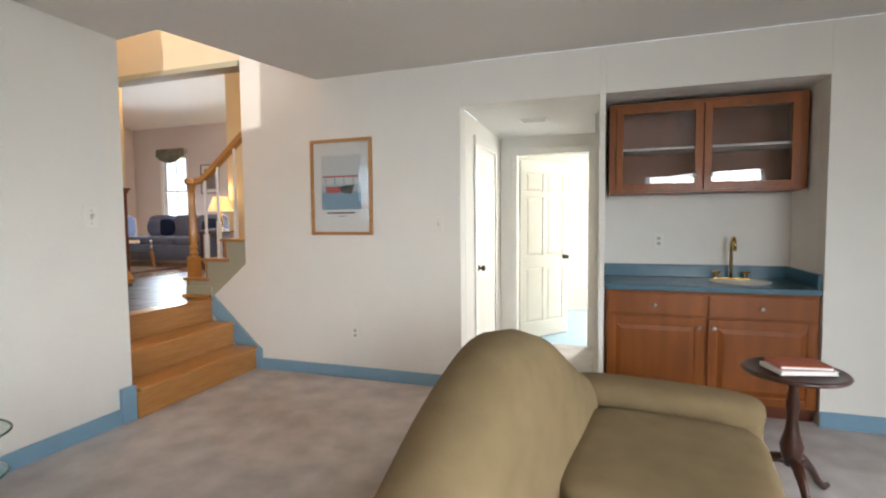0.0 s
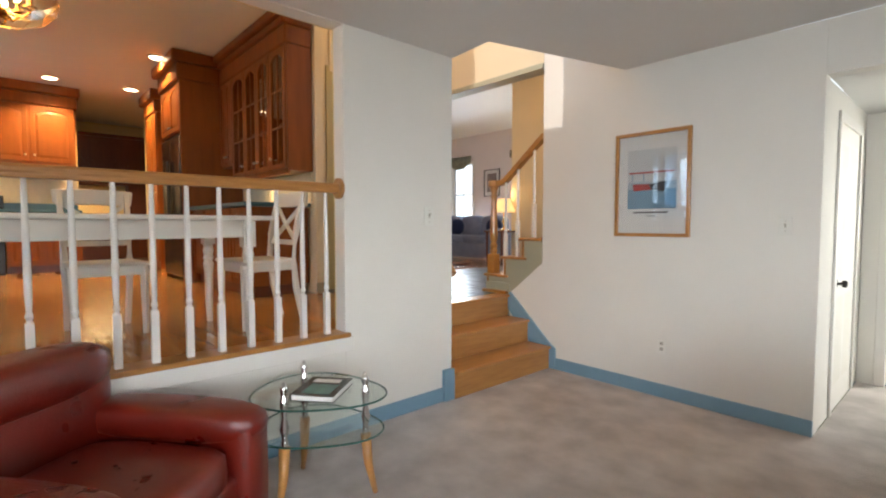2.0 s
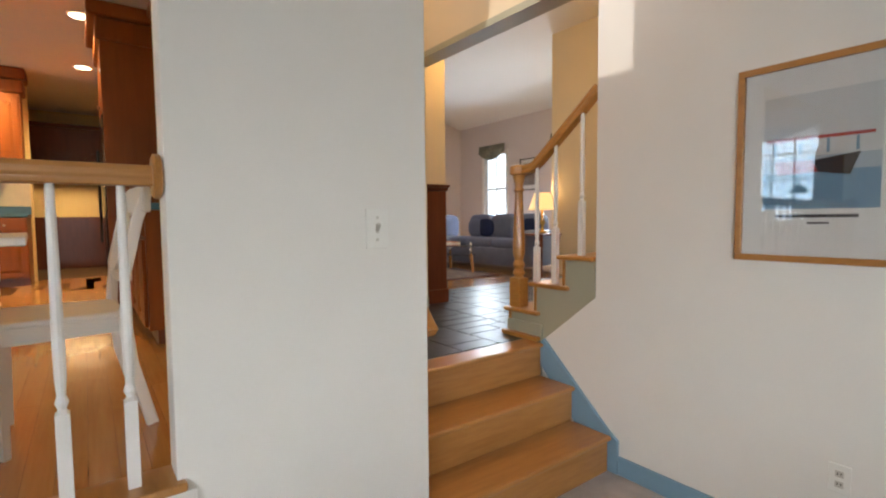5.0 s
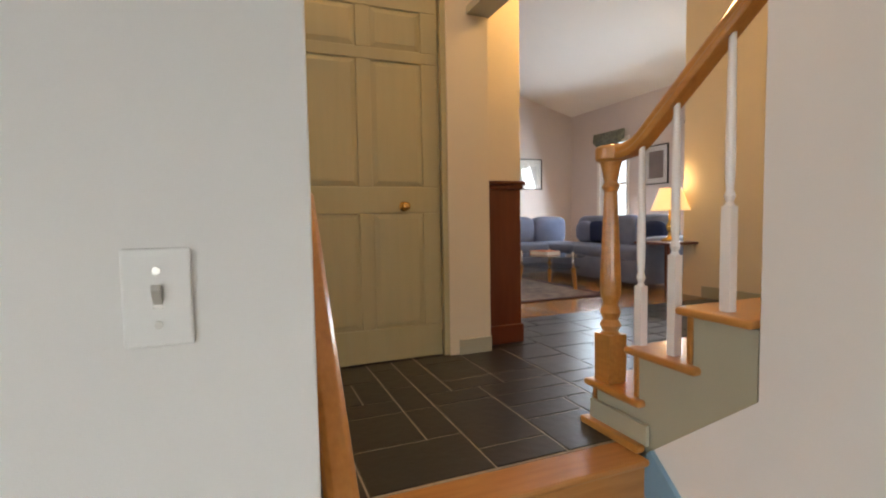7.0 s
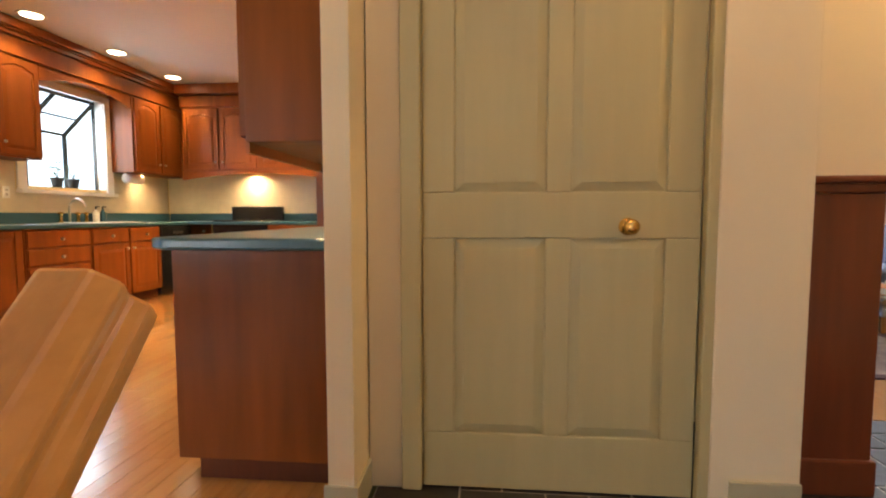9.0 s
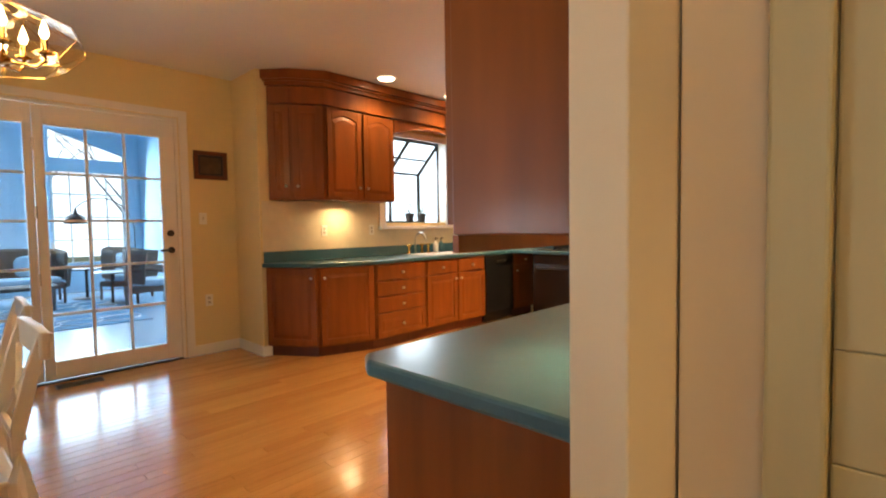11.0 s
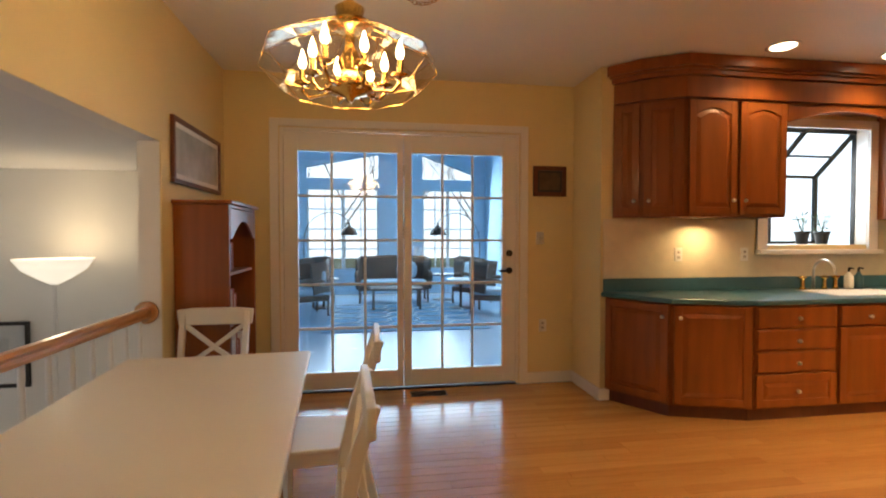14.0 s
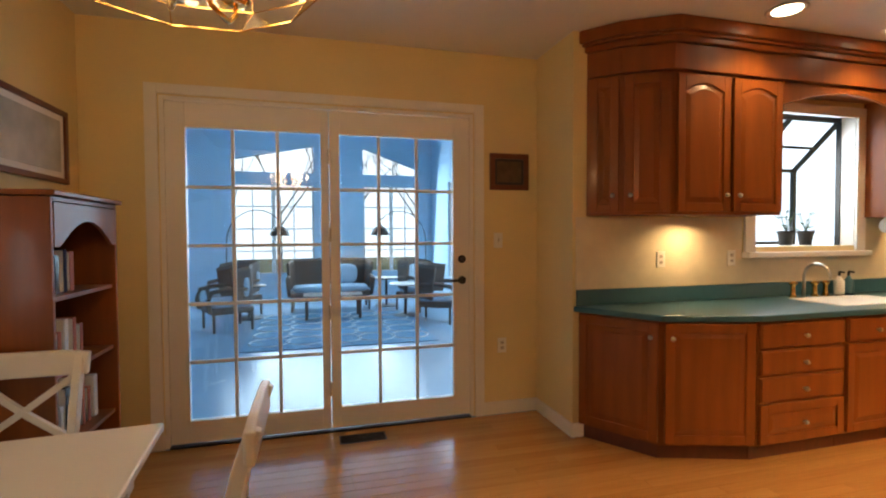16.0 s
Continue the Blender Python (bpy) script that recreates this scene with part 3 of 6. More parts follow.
def base_cabinet(label, at, turn, w, d, wood, layout, h=0.87, group=""):
    """A base cabinet: local x across, facing -y; layout is a list of rows from the top, each (height, columns, knob place)."""
    t = thing("base_cabinet", label, "cabinet", at, turn, group)
    block("body", (0, w, 0, d, 0.10, h), wood, t, 0.002)
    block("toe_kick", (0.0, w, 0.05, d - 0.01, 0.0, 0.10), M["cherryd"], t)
    z = h - 0.012
    for hh, cols, kn in layout:
        for c in range(cols):
            x0, x1 = w * c / cols + 0.012, w * (c + 1) / cols - 0.012
            kx = {"mid": (x0 + x1) / 2, "in": x1 - 0.035 if c < cols / 2 else x0 + 0.035, "right": x1 - 0.035, "left": x0 + 0.035}[kn]
            door_leaf(t, x0, x1, z - hh + 0.012, z, wood, (kx, z - hh / 2 if kn == "mid" else z - 0.06), name="drawer" if kn == "mid" else "door")
        z -= hh
    return t


def six_panel(t, w, h, paint, knob_x, knob_z, metal, depth=0.04):
    """A six-panel door leaf: local x across from 0 to w, its face at y = 0 looking to -y."""
    def go(bm):
        box(bm, 0, w, 0.011, depth, 0, h)
        cols = [(0.12 * w, 0.455 * w), (0.545 * w, 0.88 * w)]
        rows = [(0.09 * h, 0.40 * h), (0.47 * h, 0.80 * h), (0.83 * h, 0.935 * h)]
        zs = [0] + [v for r in rows for v in r] + [h]
        for a, b in zip(zs[::2], zs[1::2]):
            box(bm, 0, w, 0, 0.011, a, b)
        for a, b in rows:
            for x0, x1 in ((0, cols[0][0]), (cols[0][1], cols[1][0]), (cols[1][1], w)):
                box(bm, x0, x1, 0, 0.011, a, b)
            for x0, x1 in cols:
                raised(bm, x0 + 0.004, x1 - 0.004, a + 0.004, b - 0.004, 0.0108, 0, 0.009)
    leaf = part("leaf", go, paint, t, 0.004)
    part("knob", lambda bm: tube(bm, [(knob_x, 0, knob_z), (knob_x, -0.006, knob_z), (knob_x, -0.008, knob_z), (knob_x, -0.03, knob_z), (knob_x, -0.036, knob_z), (knob_x, -0.055, knob_z), (knob_x, -0.064, knob_z)], [0.03, 0.03, 0.011, 0.011, 0.024, 0.026, 0.014], 16), M[metal], leaf, smooth=True)
    return leaf


def turned_baluster(bm, x, y, z0, z1, foot=0.26):
    """White turned baluster with a square foot."""
    s = 0.0165
    box(bm, x - s, x + s, y - s, y + s, z0, z0 + foot)
    h = z1 - z0 - foot
    lathe(bm, [(0.016, 0), (0.010, 0.012), (0.017, 0.03), (0.011, 0.05), (0.014, 0.09), (0.0155, h * 0.3), (0.013, h * 0.7), (0.011, h)], (x, y, z0 + foot), 10)


RAILFORM = [(-0.030, 0.0), (-0.034, 0.018), (-0.026, 0.030), (-0.031, 0.044), (-0.018, 0.060), (0.018, 0.060), (0.031, 0.044), (0.026, 0.030), (0.034, 0.018), (0.030, 0.0)]

# ---------- living room ----------
rail = thing("railing", "white turned balusters under an oak handrail", "railing", (-3.045, 0.19, 0.652))
part("handrail", lambda bm: sweep(bm, RAILFORM, [(0, -1.345, 0.885), (0, 1.345, 0.885)]), M["oak"], rail, 0.004)
for y in (-1.346, 1.346):
    part("rosette", lambda bm: tube(bm, [(0, y - 0.013, 0.915), (0, y - 0.008, 0.915), (0, y + 0.008, 0.915), (0, y + 0.013, 0.915)], [0.055, 0.066, 0.066, 0.055], 24), M["oakx"], rail)
for i in range(17):
    part("baluster", lambda bm: turned_baluster(bm, 0, 1.255 - 0.157 * i, 0.0, 0.885), M["trim"], rail, smooth=False)

poster_sky = mat("poster_sky", (0.62, 0.63, 0.62), 0.7, vary=0.06, scale=9)
poster_sea = mat("poster_sea", (0.16, 0.30, 0.42), 0.7, vary=0.15, scale=9)
poster_red = mat("poster_red", (0.45, 0.04, 0.03), 0.7, vary=0.1)
poster_dark = mat("poster_dark", (0.03, 0.03, 0.035), 0.7, vary=0.1)
poster = framed("framed_poster", "oak-framed coastal poster behind glass on white wall", 0.585, 0.815, (-2.035, 3.699, 1.652), 0, 0.027, M["oakx"], M["paper"], 0.028, art=[
    ("sky_print", (-0.19, 0.19, -0.013, -0.0102, 0.02, 0.27), poster_sky), ("sea_print", (-0.19, 0.19, -0.013, -0.0102, -0.19, -0.04), poster_sea), ("mid_print", (-0.19, 0.19, -0.013, -0.0102, -0.04, 0.02), mat("poster_mist", (0.40, 0.47, 0.52), 0.7)),
    ("spar_print", (-0.18, 0.17, -0.0145, -0.0132, 0.085, 0.098), poster_red),
    ("caption_bar", (-0.14, 0.13, -0.0125, -0.0102, -0.225, -0.212), poster_dark), ("caption_bar", (-0.03, 0.04, -0.0125, -0.0102, -0.25, -0.243), poster_dark)])
part("hull_print", lambda bm: prism(bm, [(-0.15, 0.005), (-0.02, 0.002), (0.0, -0.045), (-0.14, -0.05)], "y", -0.0145, -0.0132), poster_red, poster)
part("hull_shade_print", lambda bm: prism(bm, [(-0.019, 0.002), (0.13, 0.022), (0.10, -0.062), (0.001, -0.045)], "y", -0.0145, -0.0132), poster_dark, poster)
for x in (-0.15, -0.06, 0.03, 0.12):
    part("float_print", lambda bm: prism(bm, [(x - 0.005, 0.03), (x + 0.005, 0.03), (x + 0.004, 0.083), (x - 0.004, 0.083)], "y", -0.0142, -0.0132), poster_sea, poster)
wall_plate("wall_socket", "white double wall socket on white wall", (-1.93, 3.699, 0.40), 0, "socket")
wall_plate("light_switch", "white toggle switch plate on white wall", (-1.16, 3.699, 1.33), 0, "switch")
wall_plate("light_switch", "white toggle switch plate beside the steps", (-2.999, 2.244, 1.40), 90, "switch").scale = (1.3, 1.0, 1.3)

# wet bar
base_cabinet("cherry wet bar base cabinet with drawers and doors", (0.112, 3.725, 0), 0, 1.31, 0.57, M["cherry"], [(0.17, 2, "mid"), (0.58, 2, "in")], 0.85)
bar = thing("bar_counter", "teal counter with inset white sink", "counter", (0.105, 3.70, 0.852))
block("top", (0, 1.322, 0, 0.595, 0, 0.04), M["teal"], bar, 0.006)
block("back_upstand", (0, 1.32, 0.578, 0.597, 0.041, 0.14), M["teal"], bar, 0.004)
block("side_upstand", (1.30, 1.322, 0.02, 0.577, 0.041, 0.14), M["teal"], bar, 0.004)
part("sink", lambda bm: lathe(bm, [(0.19, 0.0415), (0.20, 0.048), (0.185, 0.046), (0.16, 0.043)], (0.93, 0.32, 0), 28), M["white"], bar, smooth=True)
tap = thing("bar_faucet", "tall brass gooseneck faucet with two handles", "faucet", (1.02, 4.20, 0.893))
part("spout", lambda bm: tube(bm, [(0, 0, 0), (0, 0, 0.27)] + [(0, -0.05 + 0.05 * math.cos(a), 0.27 + 0.05 * math.sin(a)) for a in (0.5, 1.1, 1.6, 2.2, 2.8, 3.14)] + [(0, -0.1, 0.22)], 0.011, 10), M["brass"], tap, smooth=True)
part("handle", lambda bm: (tube(bm, [(-0.10, 0, 0.0), (-0.10, 0, 0.05)], 0.012), tube(bm, [(-0.13, 0, 0.055), (-0.07, 0, 0.055)], 0.007), tube(bm, [(0.10, 0, 0.0), (0.10, 0, 0.05)], 0.012), tube(bm, [(0.07, 0, 0.055), (0.13, 0, 0.055)], 0.007), box(bm, -0.12, 0.12, -0.02, 0.02, 0, 0.012)), M["brass"], tap)
wall_plate("wall_socket", "white socket above the teal counter", (0.52, 4.299, 1.18), 0, "socket")
ucab = thing("wall_cabinet", "cherry wall cabinet with two glazed doors", "cabinet", (0.13, 3.98, 1.55))
part("body", lambda bm: carcass(bm, 0, 1.28, 0.315, 0, 0.67), M["cherry"], ucab, 0.002)
part("face_frame", lambda bm: (box(bm, 0, 1.28, -0.018, -0.001, 0, 0.04), box(bm, 0, 1.28, -0.018, -0.001, 0.62, 0.67), box(bm, 0, 0.05, -0.018, -0.001, 0.04, 0.62), box(bm, 1.23, 1.28, -0.018, -0.001, 0.04, 0.62), box(bm, 0.61, 0.67, -0.018, -0.001, 0.04, 0.62)), M["cherry"], ucab, 0.002)
block("shelf", (0.02, 1.26, 0.0, 0.29, 0.32, 0.335), M["paper"], ucab)
glazed_leaf(ucab, 0.05, 0.635, 0.02, 0.64, M["cherry"], (0.585, 0.12), 1, 1, 0.0, -0.019)
glazed_leaf(ucab, 0.645, 1.23, 0.02, 0.64, M["cherry"], (0.695, 0.12), 1, 1, 0.0, -0.019)

# passage doors
d1 = thing("passage_door", "white six-panel door closed in the passage", "door", (-0.984, 4.22, 0.005), 90)
six_panel(d1, 0.78, 2.03, M["trim"], 0.07, 0.92, "iron")
part("casing", lambda bm: (box(bm, -0.07, -0.003, -0.016, 0.0, 0, 2.10), box(bm, 0.783, 0.85, -0.016, 0.0, 0, 2.10), box(bm, -0.003, 0.783, -0.016, 0, 2.035, 2.10)), M["trim"], d1, 0.004)
d2 = thing("back_room_door", "cream six-panel door standing open", "door", (-0.78, 5.42, 0.005), 50)
six_panel(d2, 0.74, 2.02, M["furn"], 0.68, 0.92, "iron")
setting("trim_back_door", [(-0.87, -0.80, 5.284, 5.299, 0, 2.13), (-0.80, 0.02, 5.284, 5.299, 2.06, 2.13), (-0.055, 0.018, 5.284, 5.299, 0, 2.06)], M["trim"], "white door casing in the passage", "trim", 0.004)
setting("ceiling_vent", [(-0.62, -0.38, 4.35, 4.47, 2.238, 2.249)], M["trim"], "white ceiling air vent", "vent", 0.002, lambda bm: [box(bm, -0.6, -0.4, 4.365 + 0.02 * i, 4.372 + 0.02 * i, 2.232, 2.238) for i in range(5)])


def camel_back(bm):
    """Back with a humped top line, padded in section."""
    n, k = 28, 16
    rings = []
    for i in range(n + 1):
        y = -0.95 + 1.9 * i / n
        u = y / 0.95
        top = 0.58 + 0.39 * max(0, math.cos(u * math.pi / 2)) ** 1.5
        ends = 1 - 0.35 * max(0, abs(u) - 0.9) / 0.1
        ring = []
        for j in range(k):
            a = 2 * math.pi * j / k
            cx, cz = math.cos(a), math.sin(a)
            z = 0.12 + (top - 0.12) * (0.5 + 0.5 * math.copysign(abs(cz) ** 0.55, cz))
            ring.append(bm.verts.new((0.13 + 0.155 * ends * math.copysign(abs(cx) ** 0.7, cx) - 0.10 * (z - 0.12), y, z)))
        rings.append(ring)
    for a, b in zip(rings, rings[1:]):
        for j in range(k):
            bm.faces.new((a[j], a[(j + 1) % k], b[(j + 1) % k], b[j]))
    bm.faces.new(rings[0])
    bm.faces.new(rings[-1][::-1])


sofa = thing("sofa", "olive velour camelback sofa on the carpet", "sofa", (-0.30, 1.66, 0), -9)
part("backrest", camel_back, M["olive"], sofa, smooth=True)
part("base", lambda bm: pillow(bm, 0.52, 0, 0.2, 0.84, 1.84, 0.26, 9), M["olive"], sofa, smooth=True)
for y in (-0.46, 0.42):
    part("seat_cushion", lambda bm: pillow(bm, 0.56, y, 0.40, 0.72, 0.84, 0.17, 6), M["olive"], sofa, smooth=True)
for y in (-0.96, 0.98):
    part("arm", lambda bm: (pillow(bm, 0.50, y, 0.30, 0.86, 0.20, 0.46, 8), pillow(bm, 0.50, y, 0.485, 0.88, 0.25, 0.14, 4)), M["olive"], sofa, smooth=True)
for x in (0.12, 0.88):
    for y in (-0.85, 0.85):
        part("foot", lambda bm: lathe(bm, [(0.02, 0), (0.03, 0.09)], (x, y, 0), 10), M["cherryd"], sofa)

ped = thing("pedestal_table", "dark mahogany tripod pedestal table", "table", (0.96, 2.72, 0))
part("top", lambda bm: lathe(bm, [(0.19, 0.606), (0.215, 0.612), (0.22, 0.622), (0.21, 0.632), (0.195, 0.626)], (0, 0, 0), 36), M["mahogany"], ped, smooth=True)
part("column", lambda bm: lathe(bm, [(0.03, 0.16), (0.042, 0.20), (0.05, 0.26), (0.03, 0.33), (0.022, 0.40), (0.03, 0.46), (0.018, 0.54), (0.05, 0.606)], (0, 0, 0), 16), M["mahogany"], ped, smooth=True)
for k in range(3):
    a = k * 2.094 + 0.6
    part("leg", lambda bm: tube(bm, [(math.cos(a) * r, math.sin(a) * r, z) for r, z in ((0.01, 0.19), (0.07, 0.18), (0.13, 0.12), (0.18, 0.05), (0.22, 0.018), (0.25, 0.022))], [0.028, 0.026, 0.02, 0.017, 0.018, 0.012], 8), M["mahogany"], ped, smooth=True)


def book(label, at, turn, w, d, h, cover, top=None):
    t = thing("book", label, "book", at, turn)
    block("pages", (-w / 2 + 0.004, w / 2 - 0.004, -d / 2 + 0.004, d / 2 - 0.004, 0.003, h - 0.003), M["paper"], t)
    part("cover", lambda bm: (box(bm, -w / 2, w / 2, -d / 2, d / 2, 0, 0.003), box(bm, -w / 2, w / 2, -d / 2, d / 2, h - 0.003, h), box(bm, -w / 2 - 0.003, -w / 2, -d / 2, d / 2, 0, h)), cover, t)
    if top:
        block("cover_picture", (-w * 0.3, w * 0.35, -d * 0.4, d * 0.1, h, h + 0.001), top, t)
        block("title_bar", (-w * 0.35, w * 0.3, d * 0.2, d * 0.38, h, h + 0.001), M["paper"], t)
    return t


rust = mat("rust_cover", (0.36, 0.09, 0.04), 0.6, vary=0.1)
book("pale book lying on the pedestal table", (0.97, 2.70, 0.633), 15, 0.25, 0.17, 0.02, M["paper"])
book("rust covered book on another book", (0.97, 2.70, 0.655), 8, 0.22, 0.16, 0.018, rust)

# red armchair
chair = thing("armchair", "red leather club armchair with rolled arms", "armchair", (-2.40, 0.19, 0), -51)
chair.scale = (1, 1, 0.93)
part("base", lambda bm: pillow(bm, 0, 0, 0.21, 0.80, 0.74, 0.30, 9), M["red"], chair, smooth=True)
part("seat_cushion", lambda bm: pillow(bm, 0, 0.06, 0.41, 0.54, 0.66, 0.19, 5), M["red"], chair, smooth=True)
part("backrest", lambda bm: (pillow(bm, 0, -0.38, 0.52, 0.78, 0.24, 0.72, 5), pillow(bm, 0, -0.36, 0.80, 0.80, 0.26, 0.24, 3)), M["red"], chair, smooth=True)
for x in (-0.36, 0.36):
    part("arm", lambda bm: (pillow(bm, x, 0.02, 0.34, 0.18, 0.80, 0.54, 8), pillow(bm, x, 0.02, 0.55, 0.23, 0.84, 0.17, 3.2)), M["red"], chair, smooth=True)
for x in (-0.32, 0.32):
    for y in (-0.33, 0.30):
        part("foot", lambda bm: lathe(bm, [(0.018, 0), (0.028, 0.07)], (x, y, 0), 10), M["cherryd"], chair)

# glass side table
gt = thing("glass_side_table", "two-tier oval glass side table with oak legs", "table", (-2.50, 1.10, 0), 35)


def lobed(bm, a, b, z0, z1):
    n = 48
    prism(bm, [((a + 0.02 * math.cos(3 * u)) * math.cos(u), (b + 0.02 * math.cos(3 * u)) * math.sin(u)) for u in (2 * math.pi * i / n for i in range(n))], "z", z0, z1)


edge = mat("glass_edge", (0.02, 0.10, 0.08), 0.15, vary=0.1)
for z, s in ((0.505, 1.0), (0.33, 0.95)):
    part("glass_shelf", lambda bm: lobed(bm, 0.33 * s, 0.27 * s, z, z + 0.010), M["glassg"], gt).visible_shadow = False
    part("glass_edge", lambda bm: tube(bm, [((0.33 * s + 0.02 * math.cos(3 * u) + 0.002) * math.cos(u), (0.27 * s + 0.02 * math.cos(3 * u) + 0.002) * math.sin(u), z + 0.005) for u in (2 * math.pi * i / 48 for i in range(49))], 0.0045, 6), edge, gt)
for a in (0.2, 2.3, 4.4):
    x, y = 0.24 * math.cos(a), 0.20 * math.sin(a)
    part("post", lambda bm: lathe(bm, [(0.010, 0.29), (0.018, 0.30), (0.018, 0.325), (0.013, 0.345), (0.024, 0.39), (0.012, 0.44), (0.020, 0.49), (0.020, 0.53), (0.013, 0.54), (0.021, 0.575), (0.006, 0.61)], (x, y, 0), 14), M["chrome"], gt, smooth=True)
    part("leg", lambda bm: tube(bm, [(x, y, 0.30), (x * 1.05, y * 1.05, 0.15), (x * 1.2, y * 1.2, 0.0)], [0.028, 0.022, 0.013], 10), M["oak"], gt, smooth=True)
book("dark glossy picture book on the glass table", (-2.45, 1.10, 0.517), 40, 0.21, 0.27, 0.03, M["black"], mat("book_green", (0.10, 0.22, 0.19), 0.4, vary=0.4, scale=30))

# floor lamp and print seen past the railing
torch = thing("floor_lamp", "white torchiere floor lamp with frosted bowl", "lamp", (-1.95, -2.2, 0))
part("pole", lambda bm: lathe(bm, [(0.14, 0), (0.14, 0.015), (0.03, 0.03), (0.012, 0.05), (0.012, 1.62), (0.03, 1.66)], (0, 0, 0), 20), M["trim"], torch, smooth=True)
part("bowl", lambda bm: lathe(bm, [(0.03, 1.65), (0.10, 1.69), (0.20, 1.76), (0.255, 1.845), (0.24, 1.845), (0.18, 1.78), (0.03, 1.70)], (0, 0, 0), 28), glow("frosted_bowl", (1.0, 0.90, 0.72), 1.0), torch, smooth=True)
point_lamp("floor_lamp_light", (-1.95, -2.2, 1.93), 6, (1.0, 0.78, 0.5), 0.08)
framed("framed_print", "dark-framed pale print on the living room wall", 0.75, 0.55, (-1.15, -2.599, 1.03), 180, 0.03, M["iron"], M["paper"], art=[("print", (-0.22, 0.22, -0.013, -0.0102, -0.14, 0.14), poster_sky)])

# ---------- foyer ----------
cd = thing("closet_door", "khaki painted six-panel closet door, closed", "door", (-4.976, 2.56, K + 0.008), 90)
six_panel(cd, 0.94, 2.26, M["sagedoor"], 0.70, 0.945, "brass")
part("casing", lambda bm: (box(bm, -0.075, -0.003, -0.03, 0.01, -0.005, 2.36), box(bm, 0.945, 1.02, -0.03, 0.01, -0.005, 2.36), box(bm, -0.003, 0.945, -0.03, 0.01, 2.27, 2.36)), M["sagedoor"], cd, 0.006)
cb = thing("foyer_bookcase", "dark cherry bookcase end with moulded top", "bookcase", (-5.06, 3.845, K))
block("body", (-0.55, 0.0, 0.0, 0.29, 0.0, 1.065), M["cherryd"], cb, 0.004)
block("plinth", (-0.555, 0.015, -0.006, 0.302, 0.0, 0.13), M["cherryd"], cb, 0.006)
part("cornice", lambda bm: (box(bm, -0.56, 0.02, -0.010, 0.325, 1.10, 1.125), box(bm, -0.555, 0.01, -0.006, 0.308, 1.066, 1.10)), M["cherryd"], cb, 0.008)
hr = thing("wall_handrail", "varnished oak handrail on wall brackets", "handrail", (-3.34, 2.522, 1.25))
part("rail", lambda bm: sweep(bm, RAILFORM, [(0.28, 0, -0.32), (-0.28, 0, 0.31)]), M["oakx"], hr, 0.004)
for x in (0.15, -0.15):
    part("bracket", lambda bm: (tube(bm, [(x, -0.073, -x * 1.13 - 0.07), (x, -0.04, -x * 1.13 - 0.075), (x, 0.0, -x * 1.13 - 0.03)], 0.008), tube(bm, [(x, -0.074, -x * 1.13 - 0.07), (x, -0.066, -x * 1.13 - 0.07)], 0.025, 14)), M["nickel"], hr)

# staircase to the upper floor
st = thing("staircase", "painted stringer staircase with oak treads and rail", "staircase", (-3.80, 3.70, K))
RU, GO, END = 0.19, 0.232, 0.728
SLOPE = RU / GO


def rail_height(x):
    """Underside of the stair rail above the foyer floor."""
    return 1.095 if x < 0.16 else 1.095 + SLOPE * (x - 0.16) ** 2 / 0.24 if x < 0.28 else 1.095 + SLOPE * (x - 0.22)


for i in range(6):
    x = GO * i
    front = -0.03 if x + GO < END + 0.05 else 0.145
    block("tread", (x, x + GO + 0.08 if front > 0 else min(x + GO + 0.08, END), front, 1.02, RU * (i + 1) - 0.028, RU * (i + 1)), M["oakx"], st, 0.011)
    block("riser", (x + 0.03, x + 0.048, 0.145 if front > 0 else -0.004, 1.0, RU * i + 0.001, RU * (i + 1) - 0.029), M["oakx"], st, 0.003)
for x in (0.245, 0.40, 0.60):
    i = int((x - 0.03) / GO)
    part("baluster", lambda bm: turned_baluster(bm, x, 0.045, RU * (i + 1), rail_height(x) + 0.01, 0.24 + SLOPE * (x - 0.03 - GO * i)), M["trim"], st)


def stringer(bm):
    pts = [(0.05, 0.0)]
    for i in range(2):
        pts += [(GO * i + 0.05, RU * (i + 1) - 0.03), (GO * (i + 1) + 0.05, RU * (i + 1) - 0.03)]
    pts += [(GO * 2 + 0.05, RU * 3 - 0.03), (END, RU * 3 - 0.03), (END, 0.31), (0.355, 0.003), (0.34, 0.0)]
    prism(bm, pts, "y", 0.004, 0.03)


part("stringer", stringer, M["sage"], st)
block("shoe", (0.0, 0.32, -0.045, -0.001, 0.0, 0.03), M["oakx"], st, 0.006)
block("skirt", (0.03, 0.34, -0.018, -0.002, 0.031, 0.11), M["sage"], st, 0.004)
part("newel", lambda bm: (box(bm, 0.035, 0.125, 0.0, 0.09, RU, RU + 0.20), lathe(bm, [(0.045, 0.20), (0.030, 0.21), (0.044, 0.235), (0.030, 0.26), (0.042, 0.29), (0.028, 0.32), (0.040, 0.36), (0.042, 0.42), (0.034, 0.60), (0.026, 0.78), (0.036, 0.80), (0.026, 0.82), (0.036, 0.87), (0.045, 0.905)], (0.08, 0.045, RU), 18)), M["oakx"], st, 0.003, smooth=False)
part("handrail", lambda bm: (lathe(bm, [(0.05, 1.09), (0.062, 1.10), (0.062, 1.145), (0.05, 1.155)], (0.08, 0.045, 0), 24), sweep(bm, RAILFORM, [(x, 0.045, rail_height(x)) for x in (0.08, 0.16, 0.20, 0.24, 0.28, 0.5, END + 0.004)])), M["oakx"], st, 0.004)

